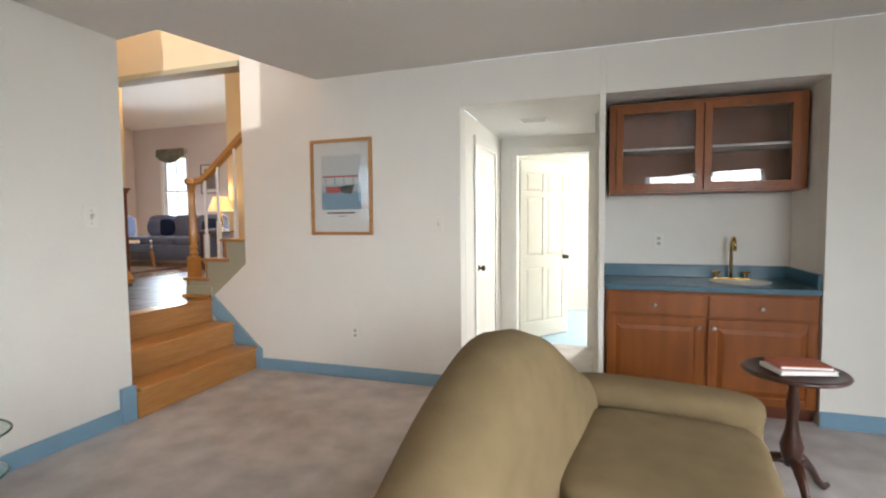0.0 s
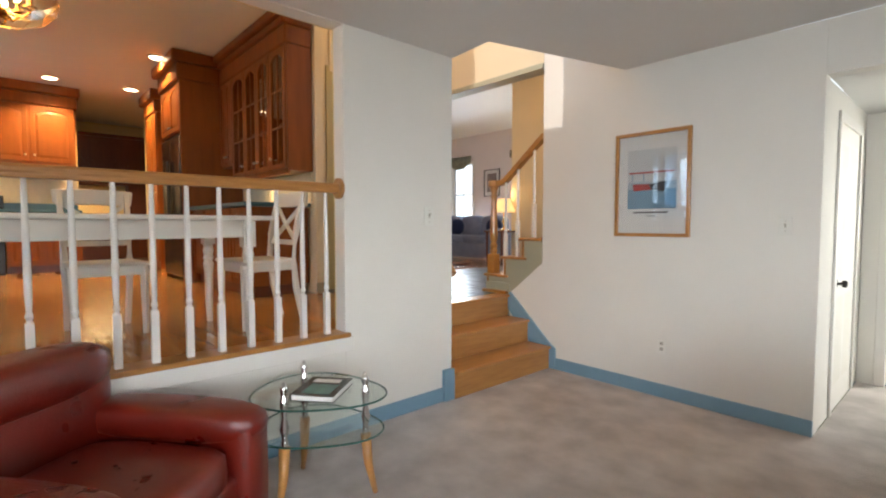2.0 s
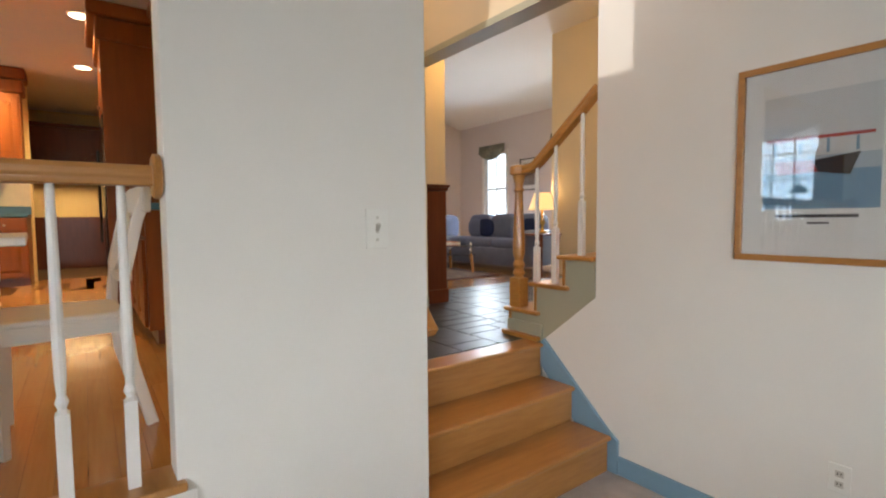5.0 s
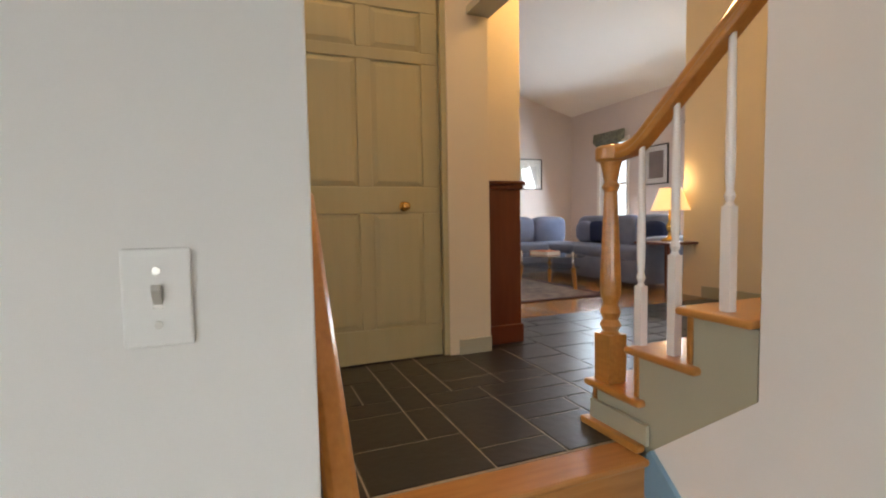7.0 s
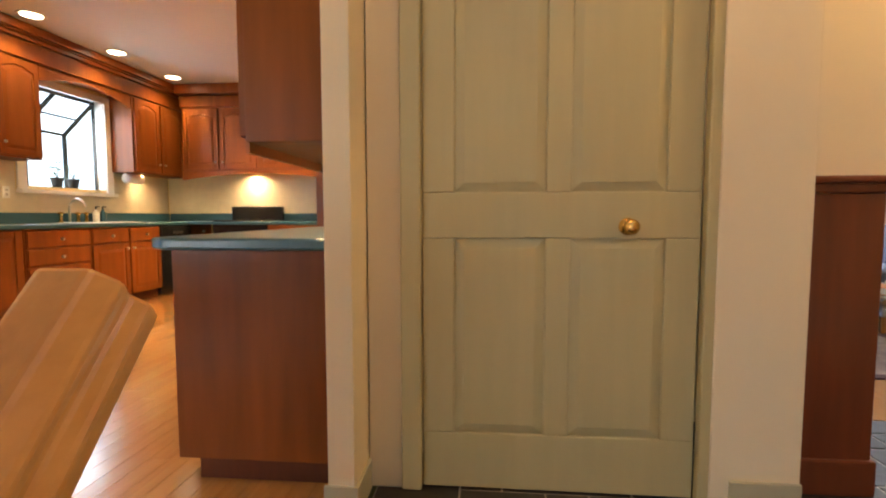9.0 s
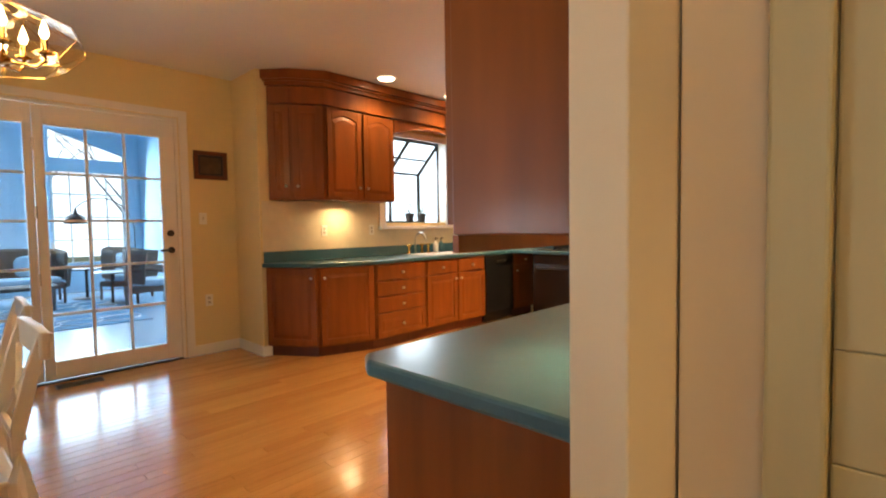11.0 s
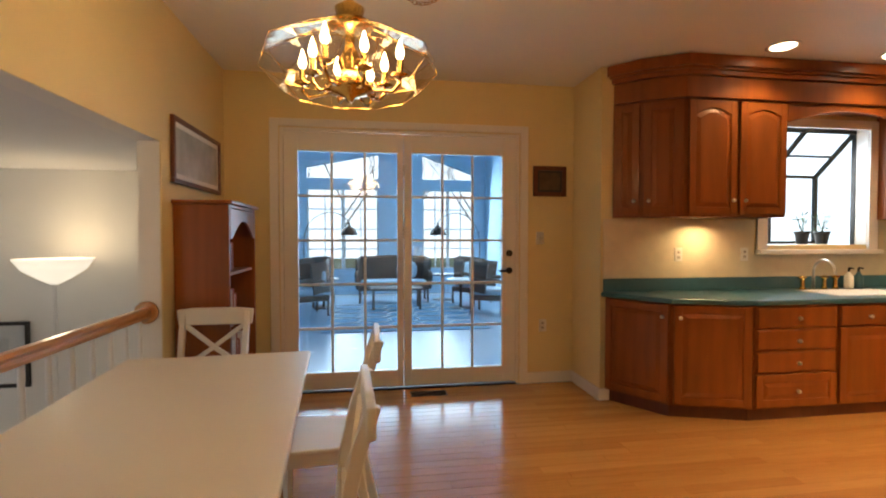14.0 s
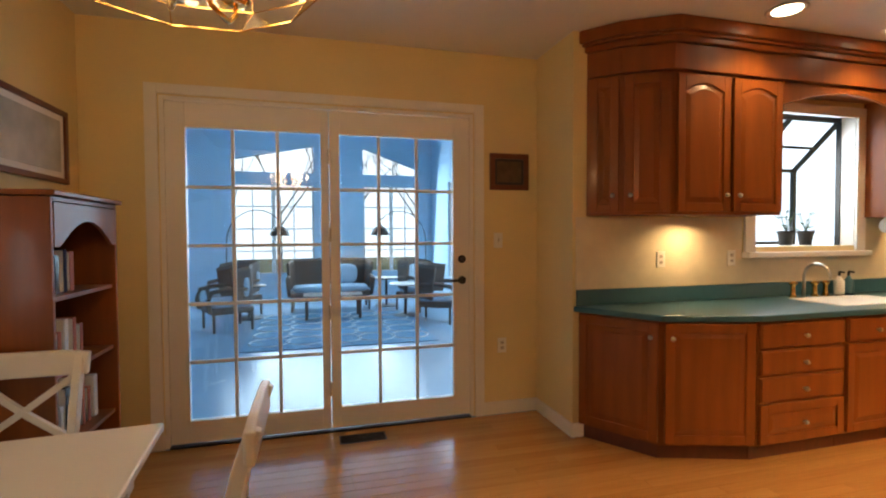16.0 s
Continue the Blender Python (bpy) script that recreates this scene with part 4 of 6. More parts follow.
# ---------- parlour ----------
sec = thing("sectional_sofa", "slate blue L-shaped sectional sofa", "sofa", (-9.06, 7.46, K))
part("base", lambda bm: (pillow(bm, 1.35, -0.45, 0.20, 2.7, 0.88, 0.30, 10), pillow(bm, 0.45, -1.35, 0.20, 0.88, 2.3, 0.30, 10)), M["bluefab"], sec, smooth=True)
for x in (1.0, 1.6, 2.2):
    part("back_cushion", lambda bm: pillow(bm, x, -0.20, 0.66, 0.62, 0.24, 0.46, 4), M["bluefab"], sec, smooth=True)
    part("seat_cushion", lambda bm: pillow(bm, x, -0.55, 0.41, 0.62, 0.66, 0.16, 6), M["bluefab"], sec, smooth=True)
for y in (-0.5, -1.1, -1.7):
    part("back_cushion", lambda bm: pillow(bm, 0.20, y, 0.66, 0.24, 0.62, 0.46, 4), M["bluefab"], sec, smooth=True)
    part("seat_cushion", lambda bm: pillow(bm, 0.56, y - 0.1, 0.41, 0.66, 0.62, 0.16, 6), M["bluefab"], sec, smooth=True)
part("arm", lambda bm: (pillow(bm, 2.62, -0.45, 0.32, 0.2, 0.88, 0.5, 7), pillow(bm, 2.62, -0.45, 0.55, 0.25, 0.9, 0.16, 3)), M["bluefab"], sec, smooth=True)
for x, y, m in ((1.25, -0.36, "navy"), (1.0, -0.38, "bluefab"), (2.35, -0.4, "navy")):
    cu = thing("throw_cushion", "dark blue throw cushion on the sofa", "cushion", (-9.06 + x, 7.46 + y, K + 0.49), 0)
    part("cover", lambda bm: pillow(bm, 0, 0, 0.16, 0.38, 0.14, 0.32, 2.6), M[m], cu, smooth=True)
rug = thing("parlour_rug", "faded patterned rug on oak floor", "rug", (-7.37, 5.22, K))
block("pile", (-1.0, 0.95, -1.2, 0.75, 0.002, 0.012), mat("patterned_rug", (0.34, 0.28, 0.24), 0.95, spec=0.1, second=(0.13, 0.10, 0.11), scale=9, bump=0.4, bscale=200), rug)
part("border", lambda bm: (box(bm, 0.95, 1.02, -1.27, 0.82, 0.002, 0.013), box(bm, -1.07, -1.0, -1.27, 0.82, 0.002, 0.013), box(bm, -1.0, 0.95, -1.27, -1.2, 0.002, 0.013), box(bm, -1.0, 0.95, 0.75, 0.82, 0.002, 0.013)), mat("rug_border", (0.07, 0.03, 0.035), 0.95), rug)
ct = thing("coffee_table", "glass coffee table with oak legs", "table", (-7.25, 5.85, K))
part("glass_top", lambda bm: lobed(bm, 0.55, 0.40, 0.40, 0.412), M["glassg"], ct).visible_shadow = False
part("glass_shelf", lambda bm: lobed(bm, 0.48, 0.34, 0.26, 0.27), M["glassg"], ct).visible_shadow = False
for a in (0.3, 2.3, 4.3):
    part("leg", lambda bm: (tube(bm, [(0.42 * math.cos(a), 0.30 * math.sin(a), 0.27), (0.46 * math.cos(a), 0.33 * math.sin(a), 0.012)], [0.03, 0.018], 10)), M["oak"], ct)
    part("post", lambda bm: lathe(bm, [(0.015, 0.27), (0.022, 0.33), (0.012, 0.37), (0.02, 0.44), (0.008, 0.46)], (0.42 * math.cos(a), 0.30 * math.sin(a), 0), 10), M["chrome"], ct, smooth=True)
book("orange picture book on the coffee table", (-7.15, 5.75, K + 0.413), 10, 0.30, 0.22, 0.05, mat("orange_cover", (0.5, 0.15, 0.03), 0.5))
et = thing("end_table", "dark wood end table beside the sofa", "table", (-6.10, 6.62, K))
block("top", (-0.24, 0.24, -0.24, 0.24, 0.56, 0.585), M["cherryd"], et, 0.006)
for x in (-0.2, 0.2):
    for y in (-0.2, 0.2):
        part("leg", lambda bm: tube(bm, [(x, y, 0), (x, y, 0.3), (x, y, 0.56)], [0.012, 0.017, 0.022], 8), M["cherryd"], et)
tl = thing("table_lamp", "brass table lamp with pale pleated shade", "lamp", (-6.12, 6.68, K + 0.586))
part("base", lambda bm: lathe(bm, [(0.09, 0), (0.09, 0.02), (0.03, 0.04), (0.02, 0.10), (0.045, 0.16), (0.02, 0.22), (0.015, 0.36)], (0, 0, 0), 18), M["brass"], tl, smooth=True)
part("shade", lambda bm: lathe(bm, [(0.20, 0.34), (0.19, 0.36), (0.11, 0.58), (0.105, 0.58), (0.19, 0.345)], (0, 0, 0), 32), glow("lit_shade", (1.0, 0.66, 0.28), 1.1), tl, smooth=True)
point_lamp("table_lamp_light", (-6.12, 6.68, K + 1.25), 5, WARM, 0.05)


def sash_window(name, x0, x1, z0, z1, y, label):
    t = structure(new(name), label, "window")

    def fr(bm):
        for a, b, c, d in ((x0 - 0.07, x0, z0 - 0.07, z1 + 0.07), (x1, x1 + 0.07, z0 - 0.07, z1 + 0.07), (x0, x1, z1, z1 + 0.07), (x0, x1, z0 - 0.07, z0)):
            box(bm, a, b, y - 0.02, y - 0.002, c, d)
        m = (z0 + z1) / 2
        box(bm, x0, x1, y + 0.03, y + 0.06, m - 0.02, m + 0.02)
        box(bm, (x0 + x1) / 2 - 0.01, (x0 + x1) / 2 + 0.01, y + 0.035, y + 0.055, z0, z1)
    part("frame", fr, M["trim"], t, 0.003)
    return t


floral = mat("floral_fabric", (0.30, 0.29, 0.22), 0.9, spec=0.1, second=(0.09, 0.10, 0.08), scale=22, bump=0.3, bscale=40)
for i, (x0, x1) in enumerate((W1, W2)):
    sash_window("window_%d" % (i + 1), x0, x1, WZ[0], WZ[1], 8.6, "white sash window with bright daylight")
    v = thing("window_valance", "gathered floral fabric valance over window", "valance", ((x0 + x1) / 2, 8.55, 2.98))
    w = (x1 - x0) / 2 + 0.06

    def swag(bm):
        n = 40
        top, bot = [], []
        for k in range(n + 1):
            u = -1 + 2 * k / n
            y = -0.05 - 0.02 * math.sin(k * 1.9)
            top.append(bm.verts.new((u * w, y, 0.06)))
            bot.append(bm.verts.new((u * w, y - 0.02, -0.10 - 0.16 * (1 - u * u) + 0.01 * math.sin(k * 1.9))))
        for k in range(n):
            bm.faces.new((top[k], top[k + 1], bot[k + 1], bot[k]))
    sw = part("fabric", swag, floral, v, smooth=True)
    sw.modifiers.new("thick", "SOLIDIFY").thickness = 0.012
    part("rod", lambda bm: tube(bm, [(-w, -0.03, 0.05), (w, -0.03, 0.05)], 0.012), M["trim"], v)
framed("framed_print", "black-framed dark print between the windows", 0.50, 0.64, (-8.17, 8.599, 2.34), 0, 0.018, M["iron"], M["paper"], art=[("print", (-0.15, 0.15, -0.013, -0.0102, -0.22, 0.22), mat("sepia_print", (0.20, 0.15, 0.13), 0.7, vary=0.5, scale=14))])
framed("framed_print", "thin black-framed pale print on parlour wall", 0.52, 0.60, (-10.399, 7.61, 2.37), 90, 0.018, M["iron"], M["paper"], art=[("print", (-0.14, 0.14, -0.013, -0.0102, -0.2, 0.15), poster_sky)])

# ---------- kitchen ----------
# glazed double doors to the sunroom
fd = structure(new("door_sunroom"), "white double doors with divided panes", "door")


def fd_trim(bm):
    for b in ((-5.80, -5.725, K, 3.03), (-3.575, -3.50, K, 3.03), (-5.725, -3.575, 2.965, 3.03)):
        box(bm, b[0], b[1], -2.418, -2.398, b[2], b[3])
    box(bm, -5.722, -5.69, -2.52, -2.42, K, 2.96)
    box(bm, -3.61, -3.578, -2.52, -2.42, K, 2.96)
    box(bm, -5.69, -3.61, -2.52, -2.42, 2.93, 2.958)


part("casing", fd_trim, M["trim"], fd, 0.004)
block("threshold", (-5.69, -3.61, -2.52, -2.40, K - 0.01, K + 0.012), M["iron"], fd)
for nm, x0, x1, g0, g1 in (("leaf_east", -4.645, -3.612, -4.59, -3.73), ("leaf_west", -5.688, -4.65, -5.56, -4.72)):
    def leaf(bm):
        box(bm, x0, g0, -2.47, -2.425, K + 0.02, 2.925)
        box(bm, g1, x1, -2.47, -2.425, K + 0.02, 2.925)
        box(bm, g0, g1, -2.47, -2.425, K + 0.02, 0.81)
        box(bm, g0, g1, -2.47, -2.425, 2.76, 2.925)
        for i in (1, 2):
            x = g0 + (g1 - g0) * i / 3
            box(bm, x - 0.011, x + 0.011, -2.462, -2.433, 0.81, 2.76)
        for i in (1, 2, 3, 4):
            z = 0.81 + 1.95 * i / 5
            box(bm, g0, g1, -2.4615, -2.4335, z - 0.011, z + 0.011)
    lf = part("leaf", leaf, M["trim"], fd, 0.004)
    for i in range(3):
        for j in range(5):
            a, z = g0 + (g1 - g0) * i / 3, 0.81 + 1.95 * j / 5
            p = block("pane", (a + 0.011, a + (g1 - g0) / 3 - 0.011, -2.449, -2.446, z + 0.011, z + 0.379), M["glass"], lf)
            p.visible_shadow = False
for z, k in ((1.70, 1), (1.86, 0)):
    part("lock", lambda bm: (tube(bm, [(-5.625, -2.425, z), (-5.625, -2.41, z)], 0.03, 18), tube(bm, [(-5.625, -2.41, z), (-5.625, -2.38, z)], 0.012), tube(bm, [(-5.625, -2.375, z), (-5.52, -2.372, z)], 0.011) if k else box(bm, -5.63, -5.62, -2.39, -2.37, z - 0.015, z + 0.015)), M["iron"], fd)
for z in (0.95, 1.5, 2.05, 2.6):
    part("hinge", lambda bm: tube(bm, [(-4.647, -2.42, z - 0.05), (-4.647, -2.42, z + 0.05)], 0.011), M["nickel"], fd)

# south run


def corner_body(bm):
    prism(bm, [(-6.29, -1.855), (-6.58, -1.405), (-7.12, -1.228), (-7.12, -1.855)], "z", K + 0.10, K + 0.87)


end = thing("base_cabinet", "angled cherry end cabinet with two doors", "cabinet", (0, 0, 0))
part("body", corner_body, M["cherry"], end)
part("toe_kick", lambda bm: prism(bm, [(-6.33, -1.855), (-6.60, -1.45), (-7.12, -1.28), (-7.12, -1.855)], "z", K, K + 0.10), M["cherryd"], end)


def turned_leaf(parent, a, b, z0, z1, kx, kz, arch=0.0):
    """A door on the upright plane through a and b; a is on the viewer's left, outside is toward +y."""
    w = math.dist(a, b)
    ang = math.degrees(math.atan2(b[1] - a[1], b[0] - a[0]))
    hold = new("door_set")
    hold.parent = parent
    hold.matrix_basis = pose(a[0], a[1], 0, 0, 0, ang)
    d = door_leaf(hold, 0.012, w - 0.012, z0, z1, M["cherry"], (w - 0.05 if kx else 0.05, kz), arch)
    m = hold.matrix_basis.copy()
    d.parent = parent
    d.matrix_basis = m
    bpy.data.objects.remove(hold)
    return d


turned_leaf(end, (-6.285, -1.85), (-6.578, -1.398), K + 0.12, K + 0.86, True, K + 0.77)
turned_leaf(end, (-6.585, -1.395), (-7.115, -1.222), K + 0.12, K + 0.86, False, K + 0.77)


def south_unit(x_east, w, label, layout, z=K, d=0.61, front=-1.225):
    return base_cabinet(label, (x_east, front, z), 180, w, d, M["cherry"], layout)


south_unit(-7.125, 0.70, "cherry drawer cabinet with four drawers", [(0.17, 1, "mid"), (0.165, 1, "mid"), (0.165, 1, "mid"), (0.255, 1, "mid")])
south_unit(-7.83, 1.04, "cherry sink cabinet with two doors", [(0.17, 2, "mid"), (0.585, 2, "in")])
south_unit(-9.49, 0.5, "cherry corner base cabinet", [(0.17, 1, "mid"), (0.585, 1, "left")])
dw = thing("dishwasher", "black dishwasher under the teal counter", "dishwasher", (-8.88, -1.235, K), 180)
block("body", (0, 0.6, 0.0, 0.58, 0.02, 0.865), M["black"], dw, 0.004)
block("door", (0.008, 0.592, -0.03, -0.001, 0.11, 0.72), M["black"], dw, 0.006)
block("control_panel", (0.008, 0.592, -0.035, -0.001, 0.73, 0.86), M["black"], dw, 0.006)
block("handle", (0.2, 0.4, -0.05, -0.036, 0.76, 0.79), M["iron"], dw, 0.004)

ctr = thing("kitchen_counter", "teal solid counter with angled end", "counter", (0, 0, K + 0.872))
part("top", lambda bm: prism(bm, [(-6.25, -1.865), (-6.56, -1.365), (-7.12, -1.185), (-9.38, -1.185), (-9.38, 0.78), (-9.99, 0.78), (-9.99, -1.865)], "z", 0, 0.04), M["teal"], ctr, 0.008)
block("upstand", (-9.97, -6.27, -1.866, -1.845, 0.041, 0.15), M["teal"], ctr, 0.004)
block("side_upstand", (-9.99, -9.971, -1.84, 0.78, 0.041, 0.15), M["teal"], ctr, 0.004)
part("sink", lambda bm: (box(bm, -8.70, -7.95, -1.70, -1.32, 0.041, 0.047), box(bm, -8.66, -7.99, -1.66, -1.36, 0.0475, 0.049)), M["white"], ctr, 0.002)
setting("wall_backsplash", [(-9.97, -8.96, -1.868, -1.860, K + 1.025, 2.16), (-7.68, -6.27, -1.868, -1.860, K + 1.025, 2.16), (-8.96, -7.68, -1.868, -1.860, K + 1.025, 1.855), (-9.998, -9.99, -1.85, 0.78, K + 1.025, 2.2), (-6.75, -4.86, 2.258, 2.268, K + 0.92, 1.96)], M["splash"], "cream washable wall above the counters", "backsplash")
kt = thing("kitchen_faucet", "brass gooseneck kitchen faucet with handles", "faucet", (-8.2, -1.78, K + 0.913))
part("spout", lambda bm: tube(bm, [(0, 0, 0), (0, 0, 0.16)] + [(0, 0.10 - 0.10 * math.cos(a), 0.16 + 0.10 * math.sin(a)) for a in (0.4, 0.8, 1.2, 1.6, 2.0, 2.4, 2.8)] + [(0, 0.2, 0.15)], 0.012, 10), M["nickel"], kt, smooth=True)
for x in (-0.22, -0.11, 0.11):
    part("handle", lambda bm: (lathe(bm, [(0.028, 0), (0.018, 0.02), (0.016, 0.08), (0.024, 0.10), (0.01, 0.12)], (x, 0, 0), 12), tube(bm, [(x - 0.04, 0, 0.105), (x + 0.04, 0, 0.105)], 0.008)), M["brass"], kt)
for x, m in ((-8.55, "white"), (-8.65, "teal")):
    sb = thing("soap_bottle", "small soap bottle with black pump", "bottle", (x, -1.77, K + 0.913))
    part("bottle", lambda bm: lathe(bm, [(0.032, 0), (0.035, 0.02), (0.035, 0.11), (0.015, 0.135), (0.013, 0.15)], (0, 0, 0), 14), M[m], sb, smooth=True)
    part("pump", lambda bm: (tube(bm, [(0, 0, 0.15), (0, 0, 0.185)], 0.009), tube(bm, [(0, 0, 0.185), (0, 0.04, 0.18)], 0.007)), M["iron"], sb)

# south wall cabinets
UZ0, UZ1 = 2.17, 3.10
uc = thing("wall_cabinet", "cherry wall cabinets with angled end and cornice", "cabinet", (0, 0, 0))
part("body", lambda bm: prism(bm, [(-6.35, -1.865), (-6.51, -1.72), (-6.78, -1.56), (-7.69, -1.56), (-7.69, -1.865)], "z", UZ0, UZ1), M["cherry"], uc, 0.002)
turned_leaf(uc, (-6.355, -1.855), (-6.515, -1.712), UZ0 + 0.02, UZ1 - 0.02, True, UZ0 + 0.13)
turned_leaf(uc, (-6.52, -1.71), (-6.775, -1.556), UZ0 + 0.02, UZ1 - 0.02, False, UZ0 + 0.13)
for a, b, k in ((-6.80, -7.24, True), (-7.245, -7.685, False)):
    turned_leaf(uc, (a, -1.555), (b, -1.555), UZ0 + 0.02, UZ1 - 0.02, k, UZ0 + 0.13, 0.05)


def cornice(bm):
    line = [(-6.35, -1.85), (-6.51, -1.70), (-6.78, -1.53), (-9.98, -1.53)]
    prism(bm, line + [(-9.98, -1.865), (-6.35, -1.865)], "z", UZ1 + 0.002, 3.27)
    prism(bm, [(-6.33, -1.85), (-6.49, -1.68), (-6.77, -1.505), (-9.98, -1.505), (-9.98, -1.865), (-6.33, -1.865)], "z", 3.272, 3.31)
    prism(bm, [(-6.29, -1.85), (-6.46, -1.645), (-6.76, -1.46), (-9.98, -1.46), (-9.98, -1.865), (-6.29, -1.865)], "z", 3.33, 3.415)
    prism(bm, [(-6.31, -1.85), (-6.475, -1.66), (-6.765, -1.485), (-9.98, -1.485), (-9.98, -1.865), (-6.31, -1.865)], "z", 3.31, 3.33)


part("cornice", cornice, M["cherry"], uc, 0.006)
n = 12
part("valance", lambda bm: prism(bm, [(-7.70, UZ1), (-7.70, UZ1 - 0.16)] + [(-7.70 - 1.2 * i / n, UZ1 - 0.16 + 0.11 * math.sin(math.pi * i / n)) for i in range(1, n)] + [(-8.90, UZ1 - 0.16), (-8.90, UZ1)], "y", -1.58, -1.555), M["cherry"], uc, 0.003)
uc2 = thing("wall_cabinet", "cherry wall cabinet beside the kitchen window", "cabinet", (0, 0, 0))
part("body", lambda bm: box(bm, -9.98, -8.92, -1.865, -1.56, UZ0, UZ1), M["cherry"], uc2, 0.002)
turned_leaf(uc2, (-8.93, -1.555), (-9.4, -1.555), UZ0 + 0.02, UZ1 - 0.02, True, UZ0 + 0.13, 0.05)
turned_leaf(uc2, (-9.41, -1.555), (-9.9, -1.555), UZ0 + 0.02, UZ1 - 0.02, False, UZ0 + 0.13, 0.05)
tr = thing("paper_towel_holder", "white paper towel roll under the cabinet", "towel roll", (-8.98, -1.72, 2.10))
part("roll", lambda bm: tube(bm, [(0, 0, 0), (-0.26, 0, 0)], 0.06, 18), M["paper"], tr, smooth=True)
for x in (0.0, -0.268):
    block("bracket", (x, x + 0.008, -0.02, 0.02, -0.02, 0.068), M["white"], tr, 0.002)

# garden window
gw = structure(new("window_garden"), "white cased garden window with dark frame", "window")
part("casing", lambda bm: (box(bm, -7.80, -7.70, -1.866, -1.845, 1.90, 3.06), box(bm, -8.94, -8.84, -1.866, -1.845, 1.90, 3.06), box(bm, -8.84, -7.80, -1.866, -1.845, 2.98, 3.06), box(bm, -8.95, -7.69, -1.868, -1.80, 1.86, 1.90)), M["trim"], gw, 0.004)
part("box_sill", lambda bm: (box(bm, -8.86, -7.78, -2.42, -1.975, 1.90, 1.94), box(bm, -8.857, -8.842, -2.0, -1.872, 1.942, 3.016), box(bm, -7.798, -7.783, -2.0, -1.872, 1.942, 3.016)), M["trim"], gw)


def gbars(bm):
    for x in (-8.85, -8.32, -7.79):
        box(bm, x - 0.018, x + 0.018, -2.42, -2.385, 1.94, 2.62)
        sweep(bm, [(-0.018, -0.015), (0.018, -0.015), (0.018, 0.015), (-0.018, 0.015)], [(x, -2.40, 2.62), (x, -1.99, 3.0)])
    for z in (1.955, 2.62):
        box(bm, -8.85, -7.79, -2.415, -2.39, z - 0.015, z + 0.015)
    box(bm, -8.85, -7.79, -2.01, -1.98, 2.97, 3.01)
    for x in (-8.85, -7.79):
        box(bm, x - 0.015, x + 0.015, -2.02, -1.98, 1.94, 3.0)
    box(bm, -8.85, -7.79, -2.20, -2.18, 2.78, 2.80)


part("bars", gbars, M["iron"], gw)
leafm = mat("plant_leaf", (0.05, 0.10, 0.025), 0.5, vary=0.4, scale=20)
for x in (-8.62, -8.40):
    pp = thing("potted_plant", "small potted plant in dark pot on sill", "plant", (x, -2.10, 1.941))
    part("pot", lambda bm: lathe(bm, [(0.045, 0), (0.06, 0.10), (0.068, 0.10), (0.068, 0.125), (0.055, 0.125)], (0, 0, 0), 16), M["iron"], pp, smooth=True)

    def sprigs(bm):
        rnd = random.Random(int(-x * 100))
        for k in range(34):
            a, h, r = rnd.uniform(0, 6.28), rnd.uniform(0.12, 0.30), rnd.uniform(0.02, 0.08)
            p = Vector((r * math.cos(a), r * math.sin(a), h))
            u, v = Vector((math.cos(a + 1), math.sin(a + 1), 0.3)) * 0.018, Vector((math.cos(a), math.sin(a), rnd.uniform(-0.3, 0.9))) * 0.04
            bm.faces.new([bm.verts.new(q) for q in (p - v * 0.5, p + u * 0.6, p + v, p - u * 0.6)])
        for k in range(5):
            a = k * 1.25
            tube(bm, [(0, 0, 0.11), (0.03 * math.cos(a), 0.03 * math.sin(a), 0.2), (0.06 * math.cos(a), 0.06 * math.sin(a), 0.27)], 0.003, 5)
    part("leaves", sprigs, leafm, pp)

# west side: range, cabinets, hutch beyond
rg = thing("kitchen_range", "black cooking range between cherry cabinets", "range", (-9.40, -0.10, K), 90)
block("body", (-0.75, 0.0, 0.0, 0.58, 0.0, 0.93), M["black"], rg, 0.005)
block("oven_door", (-0.73, -0.02, -0.03, -0.001, 0.2, 0.74), M["black"], rg, 0.008)
block("backguard", (-0.75, 0.0, 0.5, 0.575, 0.931, 1.12), M["black"], rg, 0.01)
part("handle", lambda bm: tube(bm, [(-0.65, -0.06, 0.70), (-0.1, -0.06, 0.70)], 0.012), M["iron"], rg)
base_cabinet("cherry base cabinet beside the range", (-9.40, -0.09, K), 90, 0.86, 0.58, M["cherry"], [(0.17, 2, "mid"), (0.585, 2, "in")])
wc = thing("wall_cabinet", "cherry wall cabinets on the far wall", "cabinet", (-9.66, -1.4, 0), 90)
block("body", (0.0, 2.15, 0.0, 0.33, 2.25, 3.10), M["cherry"], wc, 0.003)
for i in range(4):
    door_leaf(wc, 0.02 + 0.535 * i, 0.525 + 0.535 * i, 2.27, 3.08, M["cherry"], (0.49 + 0.535 * i if i % 2 == 0 else 0.06 + 0.535 * i, 2.36), 0.05)
part("cornice", lambda bm: (box(bm, -0.02, 2.19, -0.03, 0.33, 3.102, 3.27), box(bm, -0.05, 2.22, -0.08, 0.33, 3.271, 3.415)), M["cherry"], wc, 0.02)
part("valance", lambda bm: prism(bm, [(0.0, 2.245), (0.0, 2.12)] + [(2.15 * i / 12, 2.12 + 0.09 * math.sin(math.pi * i / 12)) for i in range(1, 12)] + [(2.15, 2.12), (2.15, 2.245)], "y", -0.02, -0.001), M["cherry"], wc)
hu = thing("hutch", "dark cherry hutch with wine rack and lit niche", "hutch", (-12.1, 0.2, K), 90)
